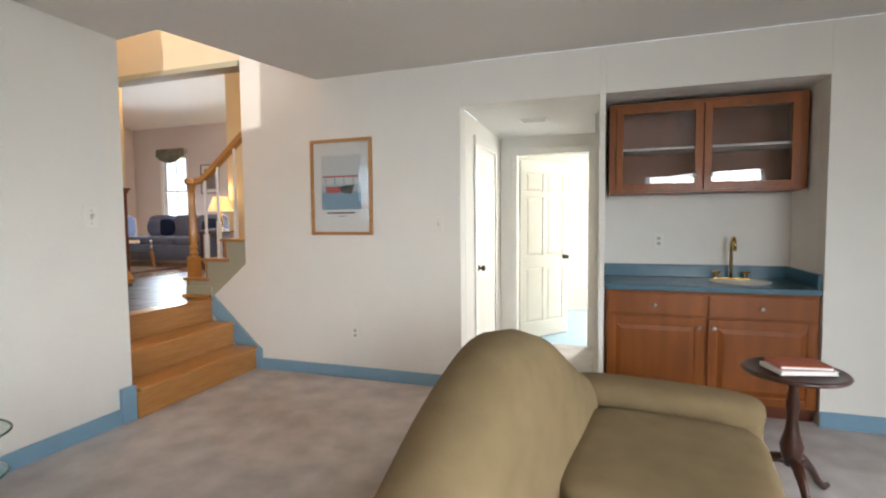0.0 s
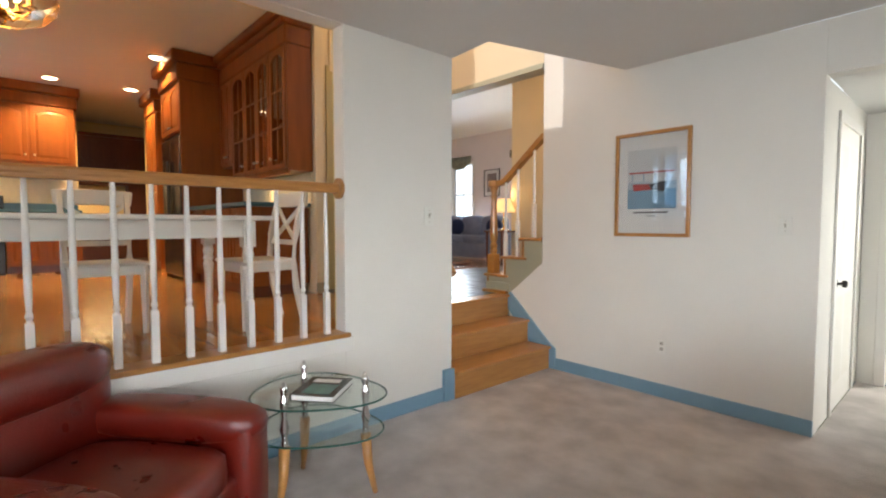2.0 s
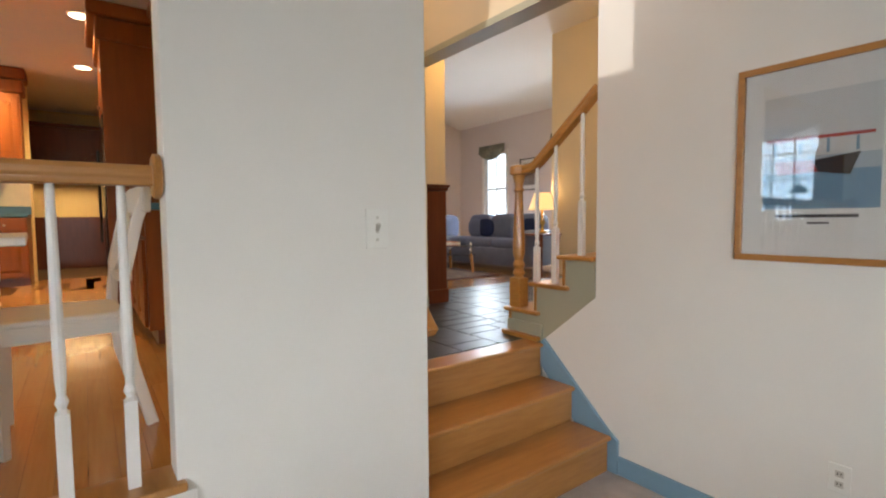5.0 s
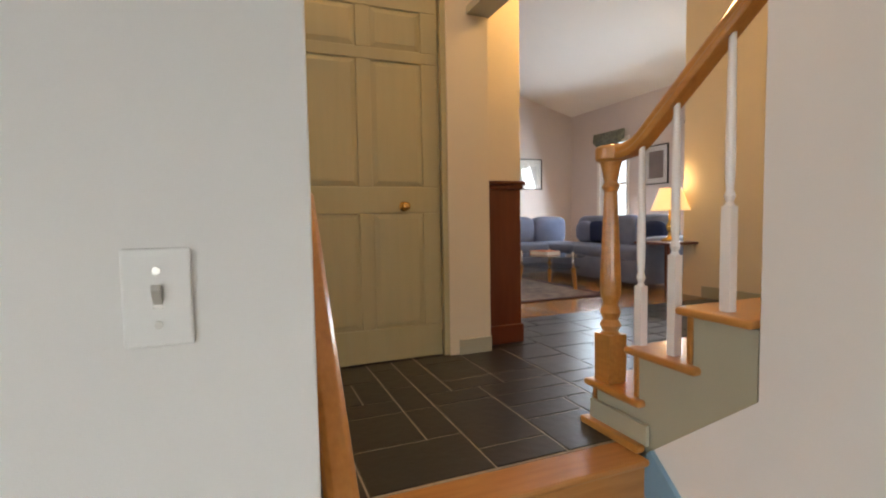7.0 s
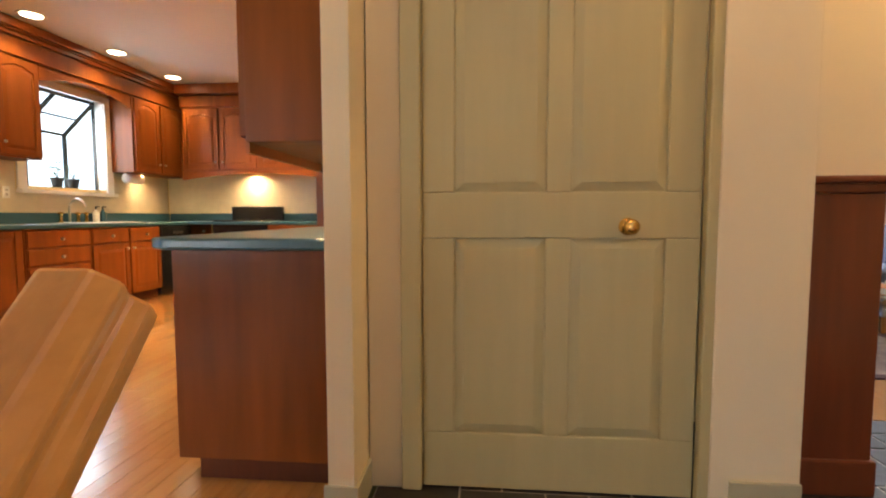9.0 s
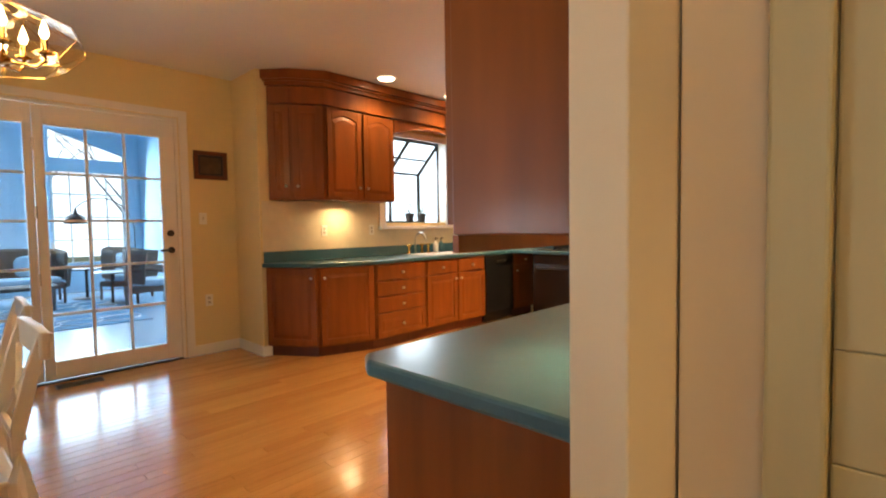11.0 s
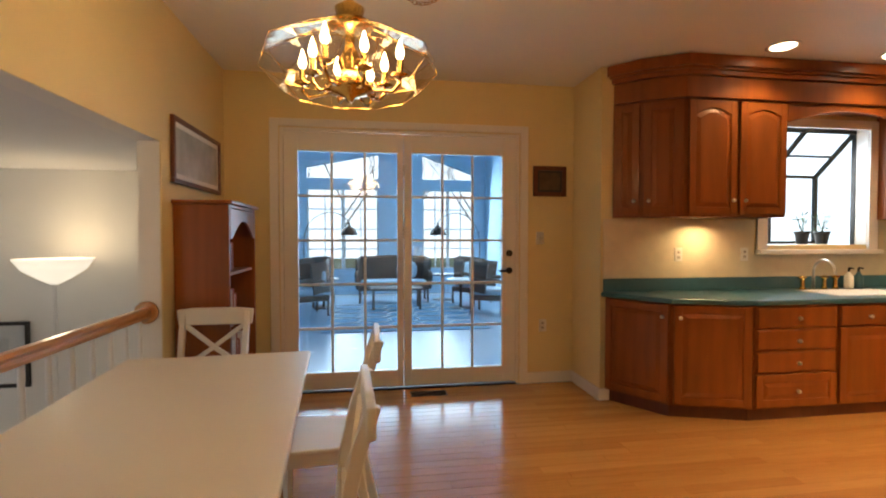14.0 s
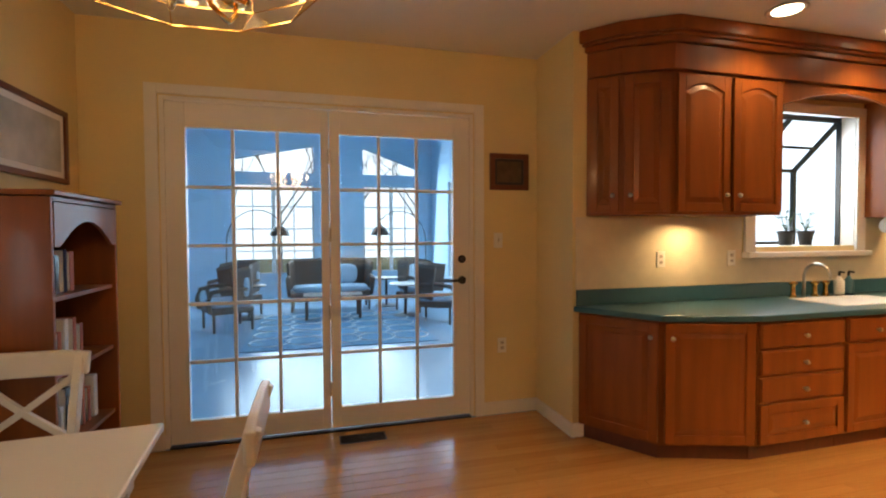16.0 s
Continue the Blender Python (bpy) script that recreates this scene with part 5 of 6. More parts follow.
part("body", lambda bm: (box(bm, 0, 2.0, 0, 0.38, 0, 0.9), box(bm, 0, 2.0, 0.02, 0.38, 1.5, 2.45), box(bm, 0, 0.4, 0.02, 0.38, 0.9, 1.5), box(bm, 1.6, 2.0, 0.02, 0.38, 0.9, 1.5)), M["cherryd"], hu, 0.004)
part("lattice", lambda bm: [sweep(bm, [(-0.01, -0.01), (0.01, -0.01), (0.01, 0.01), (-0.01, 0.01)], [(0.5 + 0.14 * i, -0.005, 1.65), (0.5 + 0.14 * i + s * 0.4, -0.005, 2.05)]) for i in range(1, 7) for s in (-1, 1)], M["cherryd"], hu)
part("cornice", lambda bm: (box(bm, -0.03, 2.03, -0.03, 0.38, 2.451, 2.52)), M["cherryd"], hu, 0.02)

# north run with peninsula end
ncab = thing("base_cabinet", "cherry peninsula base cabinet with plain end", "cabinet", (-6.77, 1.66, K))
block("body", (0, 1.85, 0, 0.59, 0.10, 0.87), M["cherry"], ncab, 0.003)
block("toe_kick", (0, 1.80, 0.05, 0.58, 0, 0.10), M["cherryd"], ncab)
for i in range(4):
    door_leaf(ncab, 0.02 + 0.46 * i, 0.44 + 0.46 * i, 0.12, 0.68, M["cherry"], (0.40 + 0.46 * i if i % 2 == 0 else 0.06 + 0.46 * i, 0.62))
    door_leaf(ncab, 0.02 + 0.46 * i, 0.44 + 0.46 * i, 0.70, 0.86, M["cherry"], (0.23 + 0.46 * i, 0.78), name="drawer")
nct = thing("peninsula_counter", "teal solid counter with rounded edge", "counter", (0, 0, K + 0.872))
part("top", lambda bm: prism(bm, [(-6.77, 1.60), (-4.90, 1.60), (-4.86, 1.66), (-4.86, 2.255), (-6.77, 2.255)], "z", 0, 0.042), M["teal"], nct, 0.010)
nu = thing("wall_cabinet", "cherry wall cabinets with arched glazed doors", "cabinet", (-6.77, 2.0, 0))
part("body", lambda bm: (carcass(bm, 0.45, 1.95, 0.26, 1.87, 3.08), box(bm, 0, 0.449, 0, 0.26, 2.05, 3.08)), M["cherry"], nu, 0.003)
part("face_frame", lambda bm: (box(bm, 0.85, 0.87, -0.001, 0.2, 2.0, 3.05), box(bm, 1.55, 1.58, -0.001, 0.2, 2.0, 3.05), box(bm, 0.5, 1.9, 0.05, 0.235, 2.35, 2.365), box(bm, 0.5, 1.9, 0.05, 0.235, 2.7, 2.715)), M["cherry"], nu)
door_leaf(nu, 0.01, 0.22, 2.07, 3.06, M["cherry"], (0.19, 2.16), 0.03)
door_leaf(nu, 0.23, 0.44, 2.07, 3.06, M["cherry"], (0.26, 2.16), 0.03)
for a, b, kx in ((0.46, 0.86, 0.81), (0.87, 1.22, 1.18), (1.225, 1.56, 1.265), (1.575, 1.94, 1.62)):
    glazed_leaf(nu, a, b, 1.89, 3.06, M["cherry"], (kx, 2.00), 3, 2, 0.06, -0.002)
part("cornice", lambda bm: (box(bm, 0, 1.96, -0.02, 0.26, 3.081, 3.26), box(bm, 0, 1.98, -0.05, 0.26, 3.261, 3.33), box(bm, 0, 2.01, -0.10, 0.26, 3.331, 3.415)), M["cherry"], nu, 0.015)
part("light_rail", lambda bm: (box(bm, 0.45, 1.95, 0.0, 0.015, 1.835, 1.869)), M["cherry"], nu)
fr = thing("refrigerator", "black refrigerator in tall cherry surround", "refrigerator", (-7.75, 1.55, K))
block("body", (0.04, 0.94, 0.03, 0.70, 0.02, 1.80), M["black"], fr, 0.01)
part("door", lambda bm: (box(bm, 0.045, 0.48, -0.03, 0.029, 0.05, 1.79), box(bm, 0.49, 0.935, -0.03, 0.029, 0.05, 1.79)), M["black"], fr, 0.01)
part("handle", lambda bm: (tube(bm, [(0.45, -0.06, 0.6), (0.45, -0.06, 1.5)], 0.012), tube(bm, [(0.52, -0.06, 0.6), (0.52, -0.06, 1.5)], 0.012)), M["iron"], fr)
ts = thing("refrigerator_surround", "tall cherry panels and cabinet over refrigerator", "cabinet", (-7.75, 1.55, K))
part("body", lambda bm: (box(bm, 0.95, 0.978, -0.02, 0.70, 0, 2.44), box(bm, 0.0, 0.03, -0.02, 0.70, 0, 2.44), box(bm, 0.03, 0.95, 0.0, 0.70, 1.83, 2.44)), M["cherry"], ts, 0.003)
door_leaf(ts, 0.04, 0.485, 1.85, 2.42, M["cherry"], (0.45, 1.92), 0.05)
door_leaf(ts, 0.495, 0.94, 1.85, 2.42, M["cherry"], (0.53, 1.92), 0.05)
part("cornice", lambda bm: (box(bm, -0.02, 1.0, -0.05, 0.70, 2.441, 2.64), box(bm, -0.06, 1.04, -0.11, 0.70, 2.641, 2.775)), M["cherry"], ts, 0.02)
pa = thing("pantry_cabinet", "tall cherry pantry cabinet to the ceiling", "cabinet", (-9.6, 1.70, K))
block("body", (0, 0.75, 0, 0.55, 0, 2.44), M["cherry"], pa, 0.003)
for x in (0.02, 0.385):
    door_leaf(pa, x, x + 0.345, 0.12, 1.4, M["cherry"], (x + 0.3, 1.2))
    door_leaf(pa, x, x + 0.345, 1.42, 2.42, M["cherry"], (x + 0.3, 1.5), 0.04)
part("cornice", lambda bm: (box(bm, -0.02, 0.78, -0.04, 0.55, 2.441, 2.62), box(bm, -0.05, 0.81, -0.10, 0.55, 2.621, 2.775)), M["cherry"], pa, 0.02)

# dining table and chairs
tb = thing("dining_table", "white painted dining table with turned legs", "table", (-3.64, 0.19, K), 4)
block("top", (-0.45, 0.45, -0.96, 1.0, 0.725, 0.752), M["furn"], tb, 0.006)
part("apron", lambda bm: (box(bm, -0.34, 0.34, -0.89, -0.87, 0.62, 0.724), box(bm, -0.34, 0.34, 0.87, 0.89, 0.62, 0.724), box(bm, -0.35, -0.33, -0.87, 0.87, 0.62, 0.724), box(bm, 0.33, 0.35, -0.87, 0.87, 0.62, 0.724)), M["furn"], tb, 0.002)
for x in (-0.33, 0.33):
    for y in (-0.87, 0.87):
        part("leg", lambda bm: (box(bm, x - 0.036, x + 0.036, y - 0.036, y + 0.036, 0.56, 0.7245), lathe(bm, [(0.018, 0), (0.024, 0.08), (0.03, 0.36), (0.036, 0.42), (0.026, 0.44), (0.037, 0.46), (0.028, 0.48), (0.037, 0.51), (0.03, 0.54), (0.034, 0.56)], (x, y, 0), 14)), M["furn"], tb)


def cross_chair(at, turn):
    """White chair with an X in its back; faces local +y."""
    t = thing("dining_chair", "white painted dining chair with crossed back", "chair", at, turn, "chairs round the table")
    part("seat", lambda bm: prism(bm, [(-0.19, -0.20), (0.19, -0.20), (0.22, 0.20), (-0.22, 0.20)], "z", 0.44, 0.462), M["furn"], t, 0.008)
    part("apron", lambda bm: prism(bm, [(-0.17, -0.18), (0.17, -0.18), (0.20, 0.18), (-0.20, 0.18)], "z", 0.38, 0.4395), M["furn"], t, 0.003)
    for x in (-0.185, 0.185):
        part("front_leg", lambda bm: tube(bm, [(x, 0.165, 0), (x, 0.165, 0.43)], [0.018, 0.026], 4), M["furn"], t)
        part("back_post", lambda bm: sweep(bm, [(-0.016, -0.02), (0.016, -0.02), (0.016, 0.02), (-0.016, 0.02)], [(x * 0.93, -0.27, 0.0), (x * 0.95, -0.21, 0.25), (x * 0.97, -0.19, 0.45), (x * 0.99, -0.205, 0.62), (x, -0.245, 0.80), (x, -0.285, 0.92)]), M["furn"], t, 0.004)
    part("top_rail", lambda bm: prism(bm, [(-0.215, 0.83), (-0.225, 0.925), (-0.12, 0.935), (0.12, 0.935), (0.225, 0.925), (0.215, 0.83)], "y", -0.29, -0.262), M["furn"], t, 0.008)
    part("cross", lambda bm: [sweep(bm, [(-0.009, -0.013), (0.009, -0.013), (0.009, 0.013), (-0.009, 0.013)], [(s * 0.17, -0.215, 0.58), (0, -0.232, 0.70), (-s * 0.17, -0.262, 0.83)]) for s in (-1, 1)], M["furn"], t)
    part("low_rail", lambda bm: box(bm, -0.17, 0.17, -0.214, -0.196, 0.555, 0.59), M["furn"], t, 0.003)
    return t


ch = cross_chair((-3.40, -0.98, K), 0)
for p in ((-3.72, 1.26, K, 0, 0, 184), (-4.10, -0.40, K, 0, 0, -90), (-4.06, 0.42, K, 0, 0, -87)):
    copy_thing(ch, pose(*p))

# chandelier
cx, cy = -4.27, -0.08
cl = thing("chandelier", "brass chandelier with faceted clear glass shade", "chandelier", (cx, cy, 2.55))


def facets(bm, rings, n=10, gap=0.0):
    vs = [[bm.verts.new((r * math.cos(2 * math.pi * i / n), r * math.sin(2 * math.pi * i / n), z)) for i in range(n)] for r, z in rings]
    for a, b in zip(vs, vs[1:]):
        for i in range(n):
            bm.faces.new((a[i], a[(i + 1) % n], b[(i + 1) % n], b[i]))


RG = [(0.27, 0.045), (0.35, 0.13), (0.335, 0.185), (0.09, 0.30)]
sh = part("shade", lambda bm: facets(bm, RG), glass("bevelled_glass", (1.0, 0.95, 0.86), 0.95, 0.04, 0.10), cl)
sh.visible_shadow = False
part("cames", lambda bm: ([tube(bm, [(r * math.cos(a), r * math.sin(a), z) for r, z in RG], 0.0017, 5) for a in (2 * math.pi * i / 10 for i in range(10))], [tube(bm, [(r * math.cos(2 * math.pi * i / 10), r * math.sin(2 * math.pi * i / 10), z) for i in range(11)], 0.0017, 5) for r, z in RG]), M["brass"], cl)
part("stem", lambda bm: lathe(bm, [(0.01, 0.0), (0.02, 0.02), (0.09, 0.04), (0.10, 0.06), (0.03, 0.10), (0.05, 0.16), (0.02, 0.22), (0.018, 0.30), (0.10, 0.305), (0.05, 0.33), (0.06, 0.37), (0.015, 0.40), (0.012, 0.43)], (0, 0, 0), 18), M["brass"], cl, smooth=True)
bulbm = glow("candle_bulb", (1.0, 0.72, 0.35), 28)
for i in range(8):
    a = 2 * math.pi * (i + 0.5) / 8
    r = 0.21 if i % 2 else 0.15
    c, s = math.cos(a), math.sin(a)
    part("arm", lambda bm: (tube(bm, [(q * c, q * s, z) for q, z in ((0.03, 0.10), (r * 0.5, 0.04), (r * 0.85, 0.03), (r, 0.06), (r, 0.09))], 0.007, 6), lathe(bm, [(0.02, 0.085), (0.035, 0.095), (0.012, 0.10), (0.012, 0.15)], (r * c, r * s, 0), 10)), M["brass"], cl, smooth=True)
    part("bulb", lambda bm: lathe(bm, [(0.008, 0.15), (0.017, 0.172), (0.013, 0.195), (0.002, 0.23)], (r * c, r * s, 0), 8), bulbm, cl, smooth=True)


def chain(bm):
    pts = [(0, 0, 0.42 + 0.0385 * i) for i in range(12)]
    pts += [(-0.56 * u, -0.64 * u, 0.85 - 0.30 * math.sin(math.pi * u) * (1.1 - 0.35 * u)) for u in (i / 26 for i in range(1, 27))]
    for i, (p, q) in enumerate(zip(pts, pts[1:])):
        p, q = Vector(p), Vector(q)
        m, d = (p + q) / 2, (q - p).normalized()
        side = d.cross(Vector((0, 1, 0.2))).normalized() if i % 2 else d.cross(Vector((1, 0.3, 0))).normalized()
        L = (q - p).length * 0.62
        tube(bm, [m + d * L * math.cos(a) + side * 0.009 * math.sin(a) for a in (2 * math.pi * k / 8 for k in range(9))], 0.0022, 4)


part("chain", chain, M["brass"], cl)
part("canopy", lambda bm: lathe(bm, [(0.07, 0.867), (0.075, 0.855), (0.05, 0.835), (0.012, 0.82)], (-0.56, -0.64, 0), 20), M["brass"], cl, smooth=True)
point_lamp("chandelier_light", (cx, cy, 2.72), 42, (1.0, 0.66, 0.32), 0.16)

# recessed lamps
canm = glow("can_lens", (1.0, 0.78, 0.5), 14)
cans = [(-7.36, -1.26), (-8.35, -1.26), (-9.3, -1.26), (-7.25, 1.40), (-9.14, 1.42), (-9.2, 0.45)]
for i, (x, y) in enumerate(cans):
    c = thing("recessed_lamp", "lit recessed ceiling lamp with white ring", "ceiling lamp", (x, y, KC - 0.012), 0, "recessed kitchen lamps")
    part("ring", lambda bm: lathe(bm, [(0.11, 0.011), (0.115, 0.004), (0.095, 0.0), (0.085, 0.006)], (0, 0, 0), 28), M["trim"], c, smooth=True)
    part("lens", lambda bm: lathe(bm, [(0.082, 0.002), (0.082, 0.008)], (0, 0, 0), 24), canm, c)
    spot_lamp("recessed_lamp_light", (x, y, KC - 0.03), 42 if y < 0 else 250, WARM, 130)
for x, y, w in ((-7.1, -1.7, 5), (-9.3, -1.7, 4), (-5.2, 2.12, 3), (-5.75, 2.12, 3), (-9.85, -0.5, 12)):
    area_lamp("under_cabinet_light", (x, y, 1.85 if y > 0 else (2.15 if y < -1 else 2.23)), (x, y, 1.0), 0.18, 0.06, w, WARM, 150)
area_lamp("hutch_light", (-11.98, 1.2, K + 1.48), (-11.9, 1.2, 0.9), 0.8, 0.1, 14, WARM)
# two unseen warm lights added to brighten the foyer; neither has a fixture
point_lamp("foyer_fill_light", (-4.6, 4.6, 3.25), 60, (1.0, 0.60, 0.24), 0.12)
point_lamp("upper_foyer_fill_light", (-4.2, 3.0, 4.6), 64, (1.0, 0.56, 0.20), 0.5)

# bookcase, pictures, plates
bk = thing("bookcase", "cherry bookcase with arched front and shelves", "bookcase", (-3.135, -1.32, K), -90)
part("body", lambda bm: (carcass(bm, 0, 0.70, 0.33, 0, 1.58, 0.022), box(bm, 0.022, 0.678, 0.01, 0.31, 0.0, 0.10)), M["cherry"], bk, 0.003)
for z in (0.42, 0.78, 1.12):
    block("shelf", (0.022, 0.678, 0.02, 0.31, z, z + 0.02), M["cherry"], bk)
part("arch", lambda bm: prism(bm, [(0.022, 1.555), (0.022, 1.36)] + [(0.07 + 0.56 * i / 10, 1.36 + 0.12 * math.sin(math.pi * i / 10)) for i in range(11)] + [(0.678, 1.36), (0.678, 1.555)], "y", -0.003, 0.015), M["cherry"], bk, 0.002)
block("top", (-0.02, 0.72, -0.025, 0.335, 1.581, 1.605), M["cherry"], bk, 0.006)
bk.matrix_basis = pose(-3.465, -1.32, K, 0, 0, -90)
rb = random.Random(4)
for z, cnt in ((0.44, 7), (0.80, 5), (1.14, 4)):
    for i in range(cnt):
        hh, ww = rb.uniform(0.16, 0.26), rb.uniform(0.025, 0.05)
        cmat = rb.choice((M["paper"], M["black"], rust, M["navy"], poster_sky))
        b = book("upright book on the bookcase shelf", (-3.30, -1.45 - i * 0.075 - rb.uniform(0, 0.02), K + z + 0.001), 0, 0.17, ww, hh, cmat)
framed("framed_print", "wood-framed grey landscape on yellow wall", 0.94, 0.42, (-3.131, -1.77, 2.56), -90, 0.03, M["cherryd"], M["paper"], glazed=False, art=[("print", (-0.40, 0.40, -0.013, -0.0102, -0.145, 0.145), mat("misty_print", (0.45, 0.45, 0.42), 0.7, vary=0.4, scale=5))])
framed("small_picture", "small dark picture in carved wood frame", 0.32, 0.28, (-6.01, -2.419, 2.53), 180, 0.04, M["cherryd"], poster_dark, glazed=False, art=[("print", (-0.10, 0.10, -0.013, -0.0102, -0.08, 0.08), mat("old_print", (0.09, 0.055, 0.03), 0.5, vary=0.6, scale=16))])
wall_plate("wall_socket", "ivory socket on yellow wall", (-5.95, -2.419, 1.18), 180, "socket")
wall_plate("light_switch", "ivory switch plate on yellow wall", (-5.92, -2.419, 2.0), 180, "switch")
wall_plate("wall_socket", "ivory socket on backsplash", (-6.95, -1.859, 1.86), 180, "socket")
wall_plate("wall_socket", "ivory socket on backsplash near window", (-7.58, -1.859, 1.86), 180, "socket")
vt = thing("floor_vent", "dark slotted floor vent", "vent", (-4.85, -2.25, K))
part("grille", lambda bm: [box(bm, -0.15, 0.15, -0.06 + 0.02 * i, -0.048 + 0.02 * i, 0.001, 0.006) for i in range(6)] + [box(bm, -0.16, 0.16, -0.07, 0.07, 0.0005, 0.0025)], M["iron"], vt)

# ---------- sunroom ----------
skyc = mat("sky_blue_cushion", (0.42, 0.55, 0.64), 0.9, spec=0.2, vary=0.15, scale=12)


def wicker_seat(name, label, w, at, turn):
    """Wicker armchair or loveseat; faces local +y."""
    t = thing(name, label, "wicker seat", at, turn)
    part("backrest", lambda bm: sweep(bm, [(-0.02, 0), (0.02, 0), (0.03, 0.50), (0.0, 0.55), (-0.03, 0.50)], [(-w / 2, 0.30, 0.36), (-w / 2 - 0.02, 0.0, 0.38), (-w / 2 + 0.08, -0.28, 0.42), (0, -0.36, 0.44), (w / 2 - 0.08, -0.28, 0.42), (w / 2 + 0.02, 0.0, 0.38), (w / 2, 0.30, 0.36)][1:6]), M["wicker"], t, 0.006)
    part("frame", lambda bm: box(bm, -w / 2, w / 2, -0.30, 0.32, 0.26, 0.36), M["wicker"], t, 0.03)
    for x in (-w / 2, w / 2):
        part("arm", lambda bm: tube(bm, [(x, -0.2, 0.62), (x * 1.04, 0.1, 0.64), (x * 1.06, 0.32, 0.60), (x * 1.03, 0.36, 0.48), (x, 0.33, 0.3)], 0.035, 8), M["wicker"], t, smooth=True)
        for y in (-0.27, 0.28):
            part("leg", lambda bm: tube(bm, [(x * 0.95, y, 0), (x * 0.95, y, 0.27)], 0.022, 8), M["wicker"], t)
    part("cushion", lambda bm: pillow(bm, 0, 0.02, 0.41, w * 0.94, 0.58, 0.13, 5), skyc, t, smooth=True)
    part("back_pillow", lambda bm: pillow(bm, -w * 0.2, -0.18, 0.66, min(0.46, w * 0.7), 0.14, 0.40, 2.8), skyc, t, smooth=True)
    return t


F = K - 0.02
wicker_seat("wicker_loveseat", "brown wicker loveseat with blue cushions", 1.5, (-4.85, -8.5, F), 0)
wc1 = wicker_seat("wicker_armchair", "brown wicker armchair with blue cushion", 0.62, (-3.25, -6.9, F), -65)
for p in ((-6.5, -6.6, F, 0, 0, 62), (-6.45, -7.9, F, 0, 0, 40), (-3.2, -8.2, F, 0, 0, -40)):
    copy_thing(wc1, pose(*p))
wt = thing("wicker_coffee_table", "low wicker coffee table", "table", (-4.85, -7.4, F))
part("top", lambda bm: box(bm, -0.5, 0.5, -0.28, 0.28, 0.38, 0.42), M["wicker"], wt, 0.02)
for x in (-0.44, 0.44):
    for y in (-0.22, 0.22):
        part("leg", lambda bm: tube(bm, [(x, y, 0), (x, y, 0.38)], 0.025, 8), M["wicker"], wt)
for x, y in ((-3.45, -7.75), (-6.1, -7.3), (-5.95, -8.6)):
    rt = thing("side_table", "round dark metal side table", "table", (x, y, F))
    part("top", lambda bm: lathe(bm, [(0.28, 0.55), (0.29, 0.56), (0.28, 0.575)], (0, 0, 0), 24), M["white"] if y < -7 and x < -6 else M["iron"], rt)
    part("base", lambda bm: (lathe(bm, [(0.22, 0), (0.23, 0.012), (0.2, 0.02)], (0, 0, 0), 24), tube(bm, [(0, 0, 0.015), (0, 0, 0.55)], 0.025, 10)), M["iron"], rt)
for x, s in ((-2.95, -1), (-6.8, 1)):
    al = thing("arc_lamp", "dark metal arc floor lamp with dome shade", "lamp", (x, -8.7, F))
    part("stand", lambda bm: (lathe(bm, [(0.16, 0), (0.16, 0.03), (0.02, 0.04)], (0, 0, 0), 20), tube(bm, [(0, 0, 0.03), (0, 0, 1.3)] + [(s * (0.55 - 0.55 * math.cos(a)), 0, 1.3 + 0.62 * math.sin(a)) for a in (0.3, 0.6, 0.9, 1.2, 1.5, 1.8, 2.1, 2.4)], 0.011, 8)), M["iron"], al)
    part("shade", lambda bm: lathe(bm, [(0.19, 1.42), (0.18, 1.48), (0.13, 1.57), (0.04, 1.62), (0.012, 1.72)], (s * 0.955, 0, 0), 20), M["iron"], al, smooth=True)
sr = thing("sunroom_rug", "blue rug with white trellis pattern", "rug", (-4.9, -6.6, F))
block("pile", (-1.25, 1.25, -1.3, 1.45, 0.002, 0.012), mat("blue_rug", (0.12, 0.26, 0.38), 0.95, spec=0.1, vary=0.2, scale=14), sr)
part("trellis", lambda bm: [tube(bm, [(gx + 0.26 * math.cos(a), gy + 0.26 * math.sin(a), 0.012) for a in (2 * math.pi * k / 14 for k in range(15))], 0.014, 4) for gx in (-0.94, -0.47, 0, 0.47, 0.94) for gy in (-1.0, -0.5, 0, 0.5, 1.0)], mat("trellis_white", (0.55, 0.62, 0.66), 0.95), sr)


def far_bars(bm):
    for x0, x1 in ((-4.55, -2.9), (-6.85, -5.6)):
        for i in range(0, 5):
            x = x0 + (x1 - x0) * i / 4
            wd = 0.04 if i in (0, 2, 4) else 0.012
            box(bm, x - wd, x + wd, -9.68, -9.63, 1.25, 3.12)
        for z in (1.25, 1.72, 2.19, 2.66, 3.12):
            box(bm, x0, x1, -9.675, -9.635, z - 0.014, z + 0.014)
    for y in (-8.2, -7.65, -7.1, -6.55, -6.0, -5.7, -5.1, -4.5, -3.95, -3.4):
        box(bm, -7.22, -7.18, y - 0.02, y + 0.02, 1.2, 3.1)
    for z in (1.2, 1.83, 2.46, 3.1):
        box(bm, -7.215, -7.185, -8.2, -3.4, z - 0.014, z + 0.014)


structure(part("window_sunroom", far_bars, M["trim"]), "white window bars of the sunroom", "window")
rt = random.Random(9)


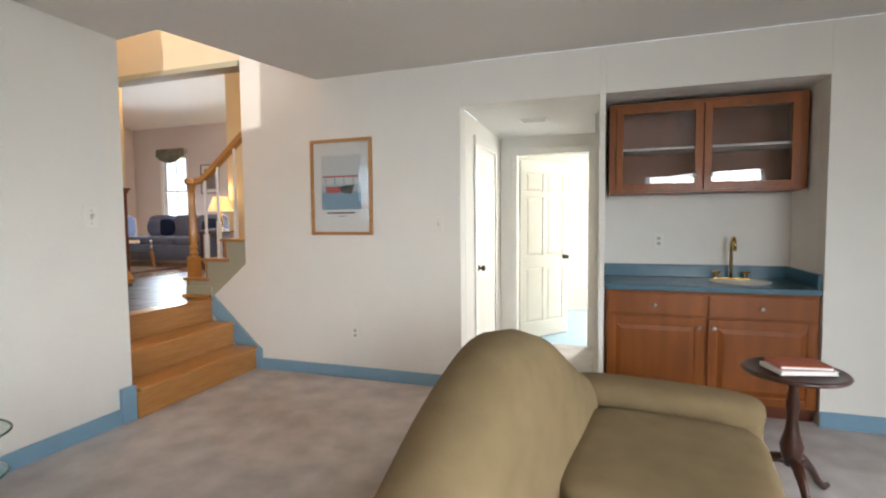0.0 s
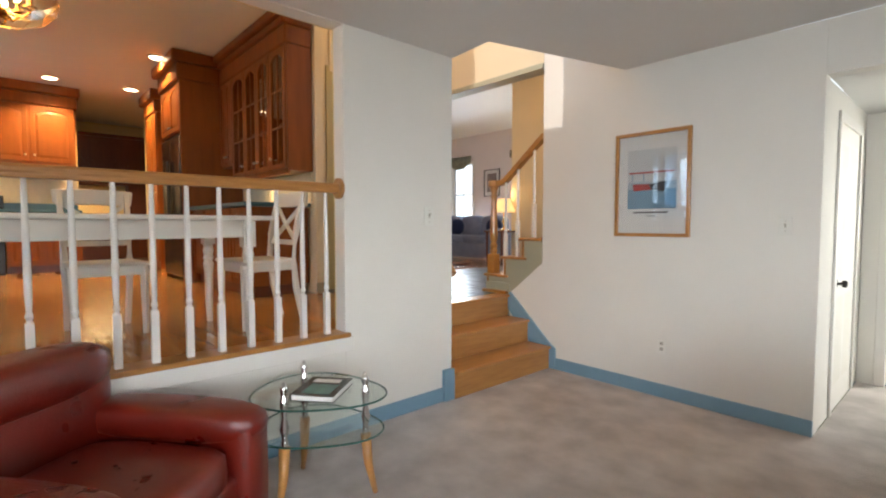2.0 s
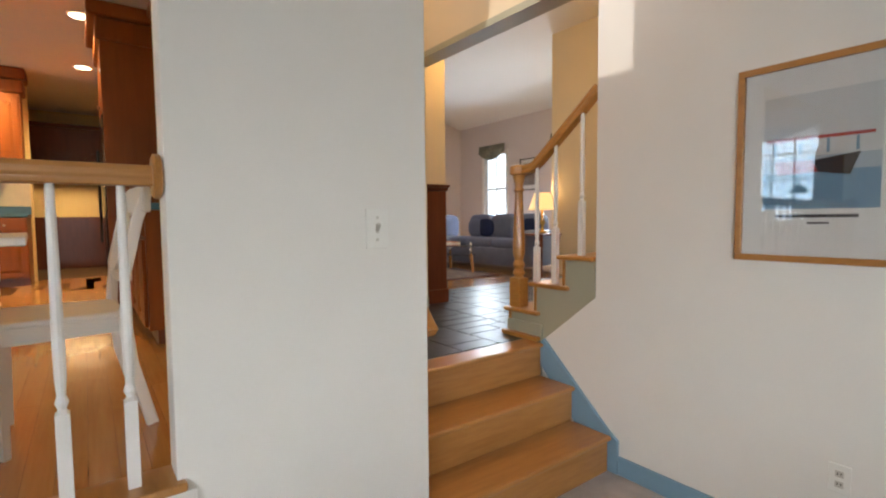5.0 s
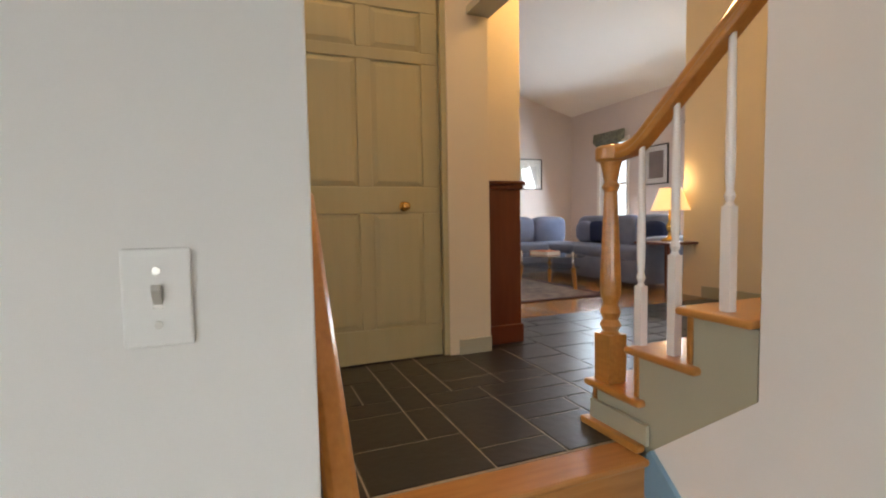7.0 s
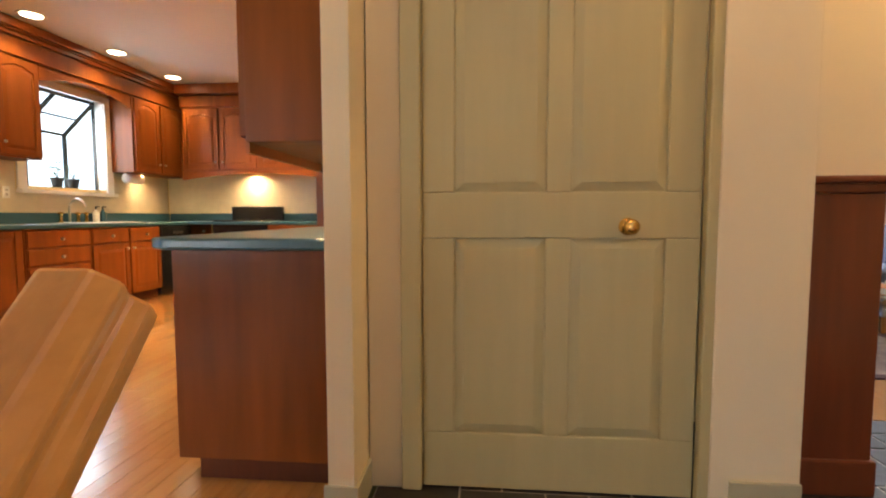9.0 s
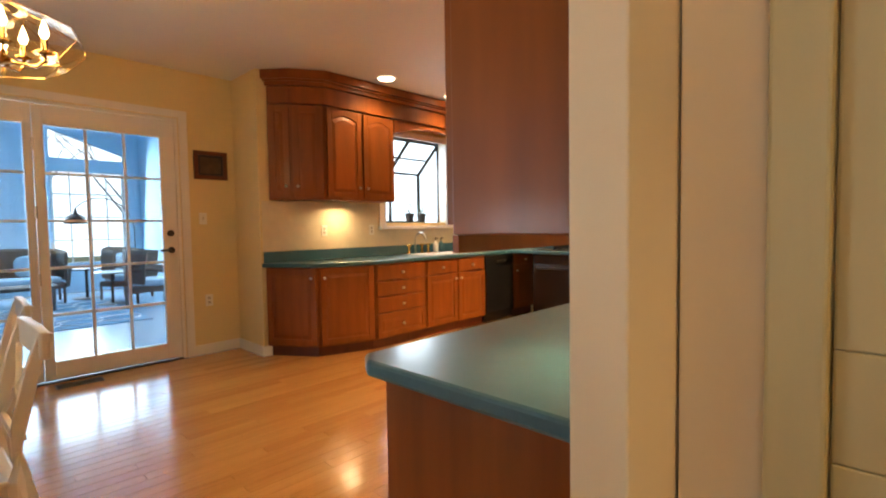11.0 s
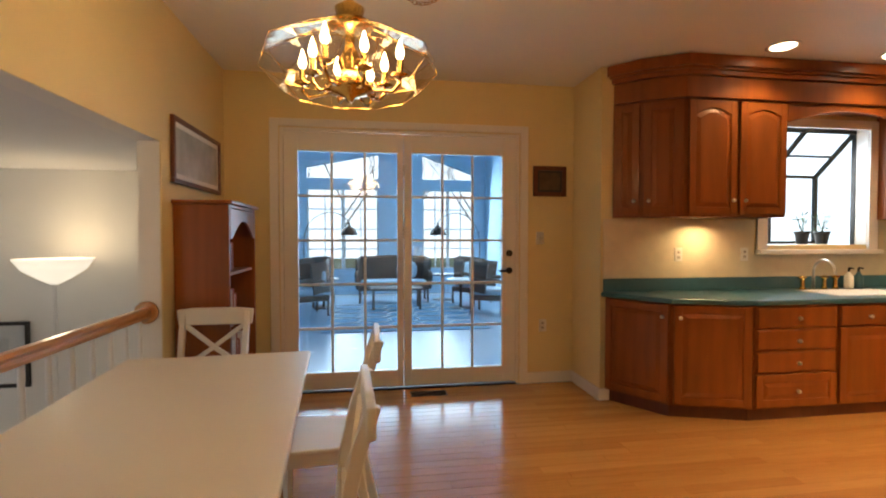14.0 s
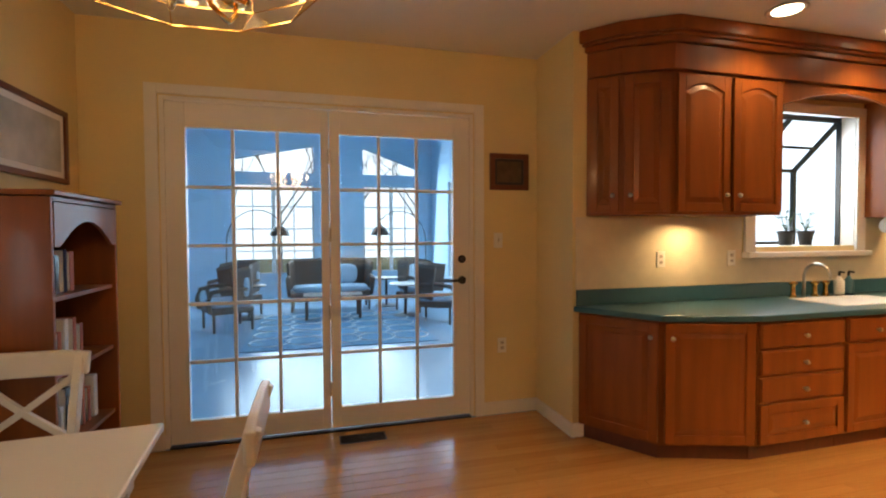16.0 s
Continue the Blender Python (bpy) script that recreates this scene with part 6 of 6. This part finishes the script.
def bare_tree(at, h):
    t = thing("bare_tree", "bare winter tree beyond the sunroom", "tree", at)

    def grow(bm, p, d, length, r, depth):
        q = p + d * length
        tube(bm, [p, (p + q) / 2 + Vector((rt.uniform(-1, 1), rt.uniform(-1, 1), 0)) * length * 0.04, q], [r, r * 0.85, r * 0.65], 6)
        if depth:
            for k in range(3 if depth > 1 else 4):
                nd = (d + Vector((rt.uniform(-0.8, 0.8), rt.uniform(-0.8, 0.8), rt.uniform(-0.1, 0.5)))).normalized()
                grow(bm, q - d * length * rt.uniform(0, 0.4), nd, length * rt.uniform(0.5, 0.75), r * 0.5, depth - 1)
    part("trunk", lambda bm: grow(bm, Vector((0, 0, 0)), Vector((0, 0, 1)), h, 0.09, 4), mat("bark", (0.50, 0.47, 0.44), 0.9, vary=0.3, bump=0.5), t)
    return t


bare_tree((-3.2, -20, -0.3), 4.0)
for p in ((-6.2, -23, -0.3, 0, 0, 70), (-9.0, -19, -0.3, 0, 0, 160), (-0.8, -24, -0.3, 0, 0, 220)):
    copy_thing(bpy.data.objects["bare_tree"], pose(*p))

# ---------- floor pieces ----------
floor_k = bpy.data.objects["floor_kitchen_base"]
rp = random.Random(2)


def plank_mesh(length, width, name):
    bm = bmesh.new()
    c = 0.0012
    box(bm, 0, length, 0, width, -0.012, -c)
    box(bm, c, length - c, c, width - c, -c, 0)
    me = bpy.data.meshes.new(name)
    bm.to_mesh(me)
    bm.free()
    me.materials.append(M["plank"])
    return me


lengths = (0.7, 0.95, 1.25, 1.6)
WIDTH = 0.083
plank_data = {v: plank_mesh(v - 0.001, WIDTH - 0.0008, "plank") for v in lengths}
spots = []
y = -2.40
while y + WIDTH < 2.27:
    x = -3.135
    while x > -9.95:
        ln = rp.choice(lengths)
        spots.append((max(x - ln, -10.1), y, ln))
        x -= ln
    y += WIDTH
near = sorted(spots, key=lambda s: (s[0] + s[2] / 2 + 4.9) ** 2 + (s[1] + 0.3) ** 2)
for x, yy, ln in near[:300]:
    o = new("plank", plank_data[ln])
    o.location = (x, yy, K)
    o.parent = floor_k


def rest(bm):
    for x, yy, ln in near[300:]:
        box(bm, x, x + ln - 0.001, yy, yy + WIDTH - 0.0008, K - 0.012, K)
    for i in range(3):
        box(bm, -4.785, -3.575, 2.272 + i * 0.039, 2.272 + i * 0.039 + 0.0385, K - 0.012, K)


tagged(part("plank_rest", rest, M["plank"], floor_k), kind="stuff")

# slate in a broken pattern of four sizes
floor_f = bpy.data.objects["floor_foyer_base"]
U = 0.152
slate_data = {}


def slate_piece(a, b):
    if (a, b) not in slate_data:
        bm = bmesh.new()
        g = 0.0035
        w, d = a * U, b * U
        box(bm, g, w - g, g, d - g, -0.012, -0.002)
        box(bm, g + 0.003, w - g - 0.003, g + 0.003, d - g - 0.003, -0.002, 0.0)
        me = bpy.data.meshes.new("slate_tile")
        bm.to_mesh(me)
        bm.free()
        me.materials.append(M["slate"])
        slate_data[(a, b)] = me
    return slate_data[(a, b)]


nx, ny = int(2.16 / U), int(4.42 / U)
grid = [[False] * ny for _ in range(nx)]
rs = random.Random(11)
for i in range(nx):
    for j in range(ny):
        if grid[i][j]:
            continue
        opts = [(2, 3), (3, 2), (2, 2), (1, 2), (2, 1), (1, 3), (1, 1)]
        wts = [5, 3, 3, 5, 2, 3, 1]
        while True:
            a, b = rs.choices(opts, wts)[0]
            if i + a <= nx and j + b <= ny and not any(grid[i + p][j + q] for p in range(a) for q in range(b)):
                break
            if (a, b) == (1, 1):
                break
        for p in range(a):
            for q in range(b):
                grid[i + p][j + q] = True
        x, yy = -5.735 + i * U, 2.39 + j * U
        o = new("slate_tile", slate_piece(a, b))
        o.location = (x, yy, K)
        o.rotation_euler = (rs.uniform(-0.0012, 0.0012), rs.uniform(-0.0012, 0.0012), 0)
        o.parent = floor_f
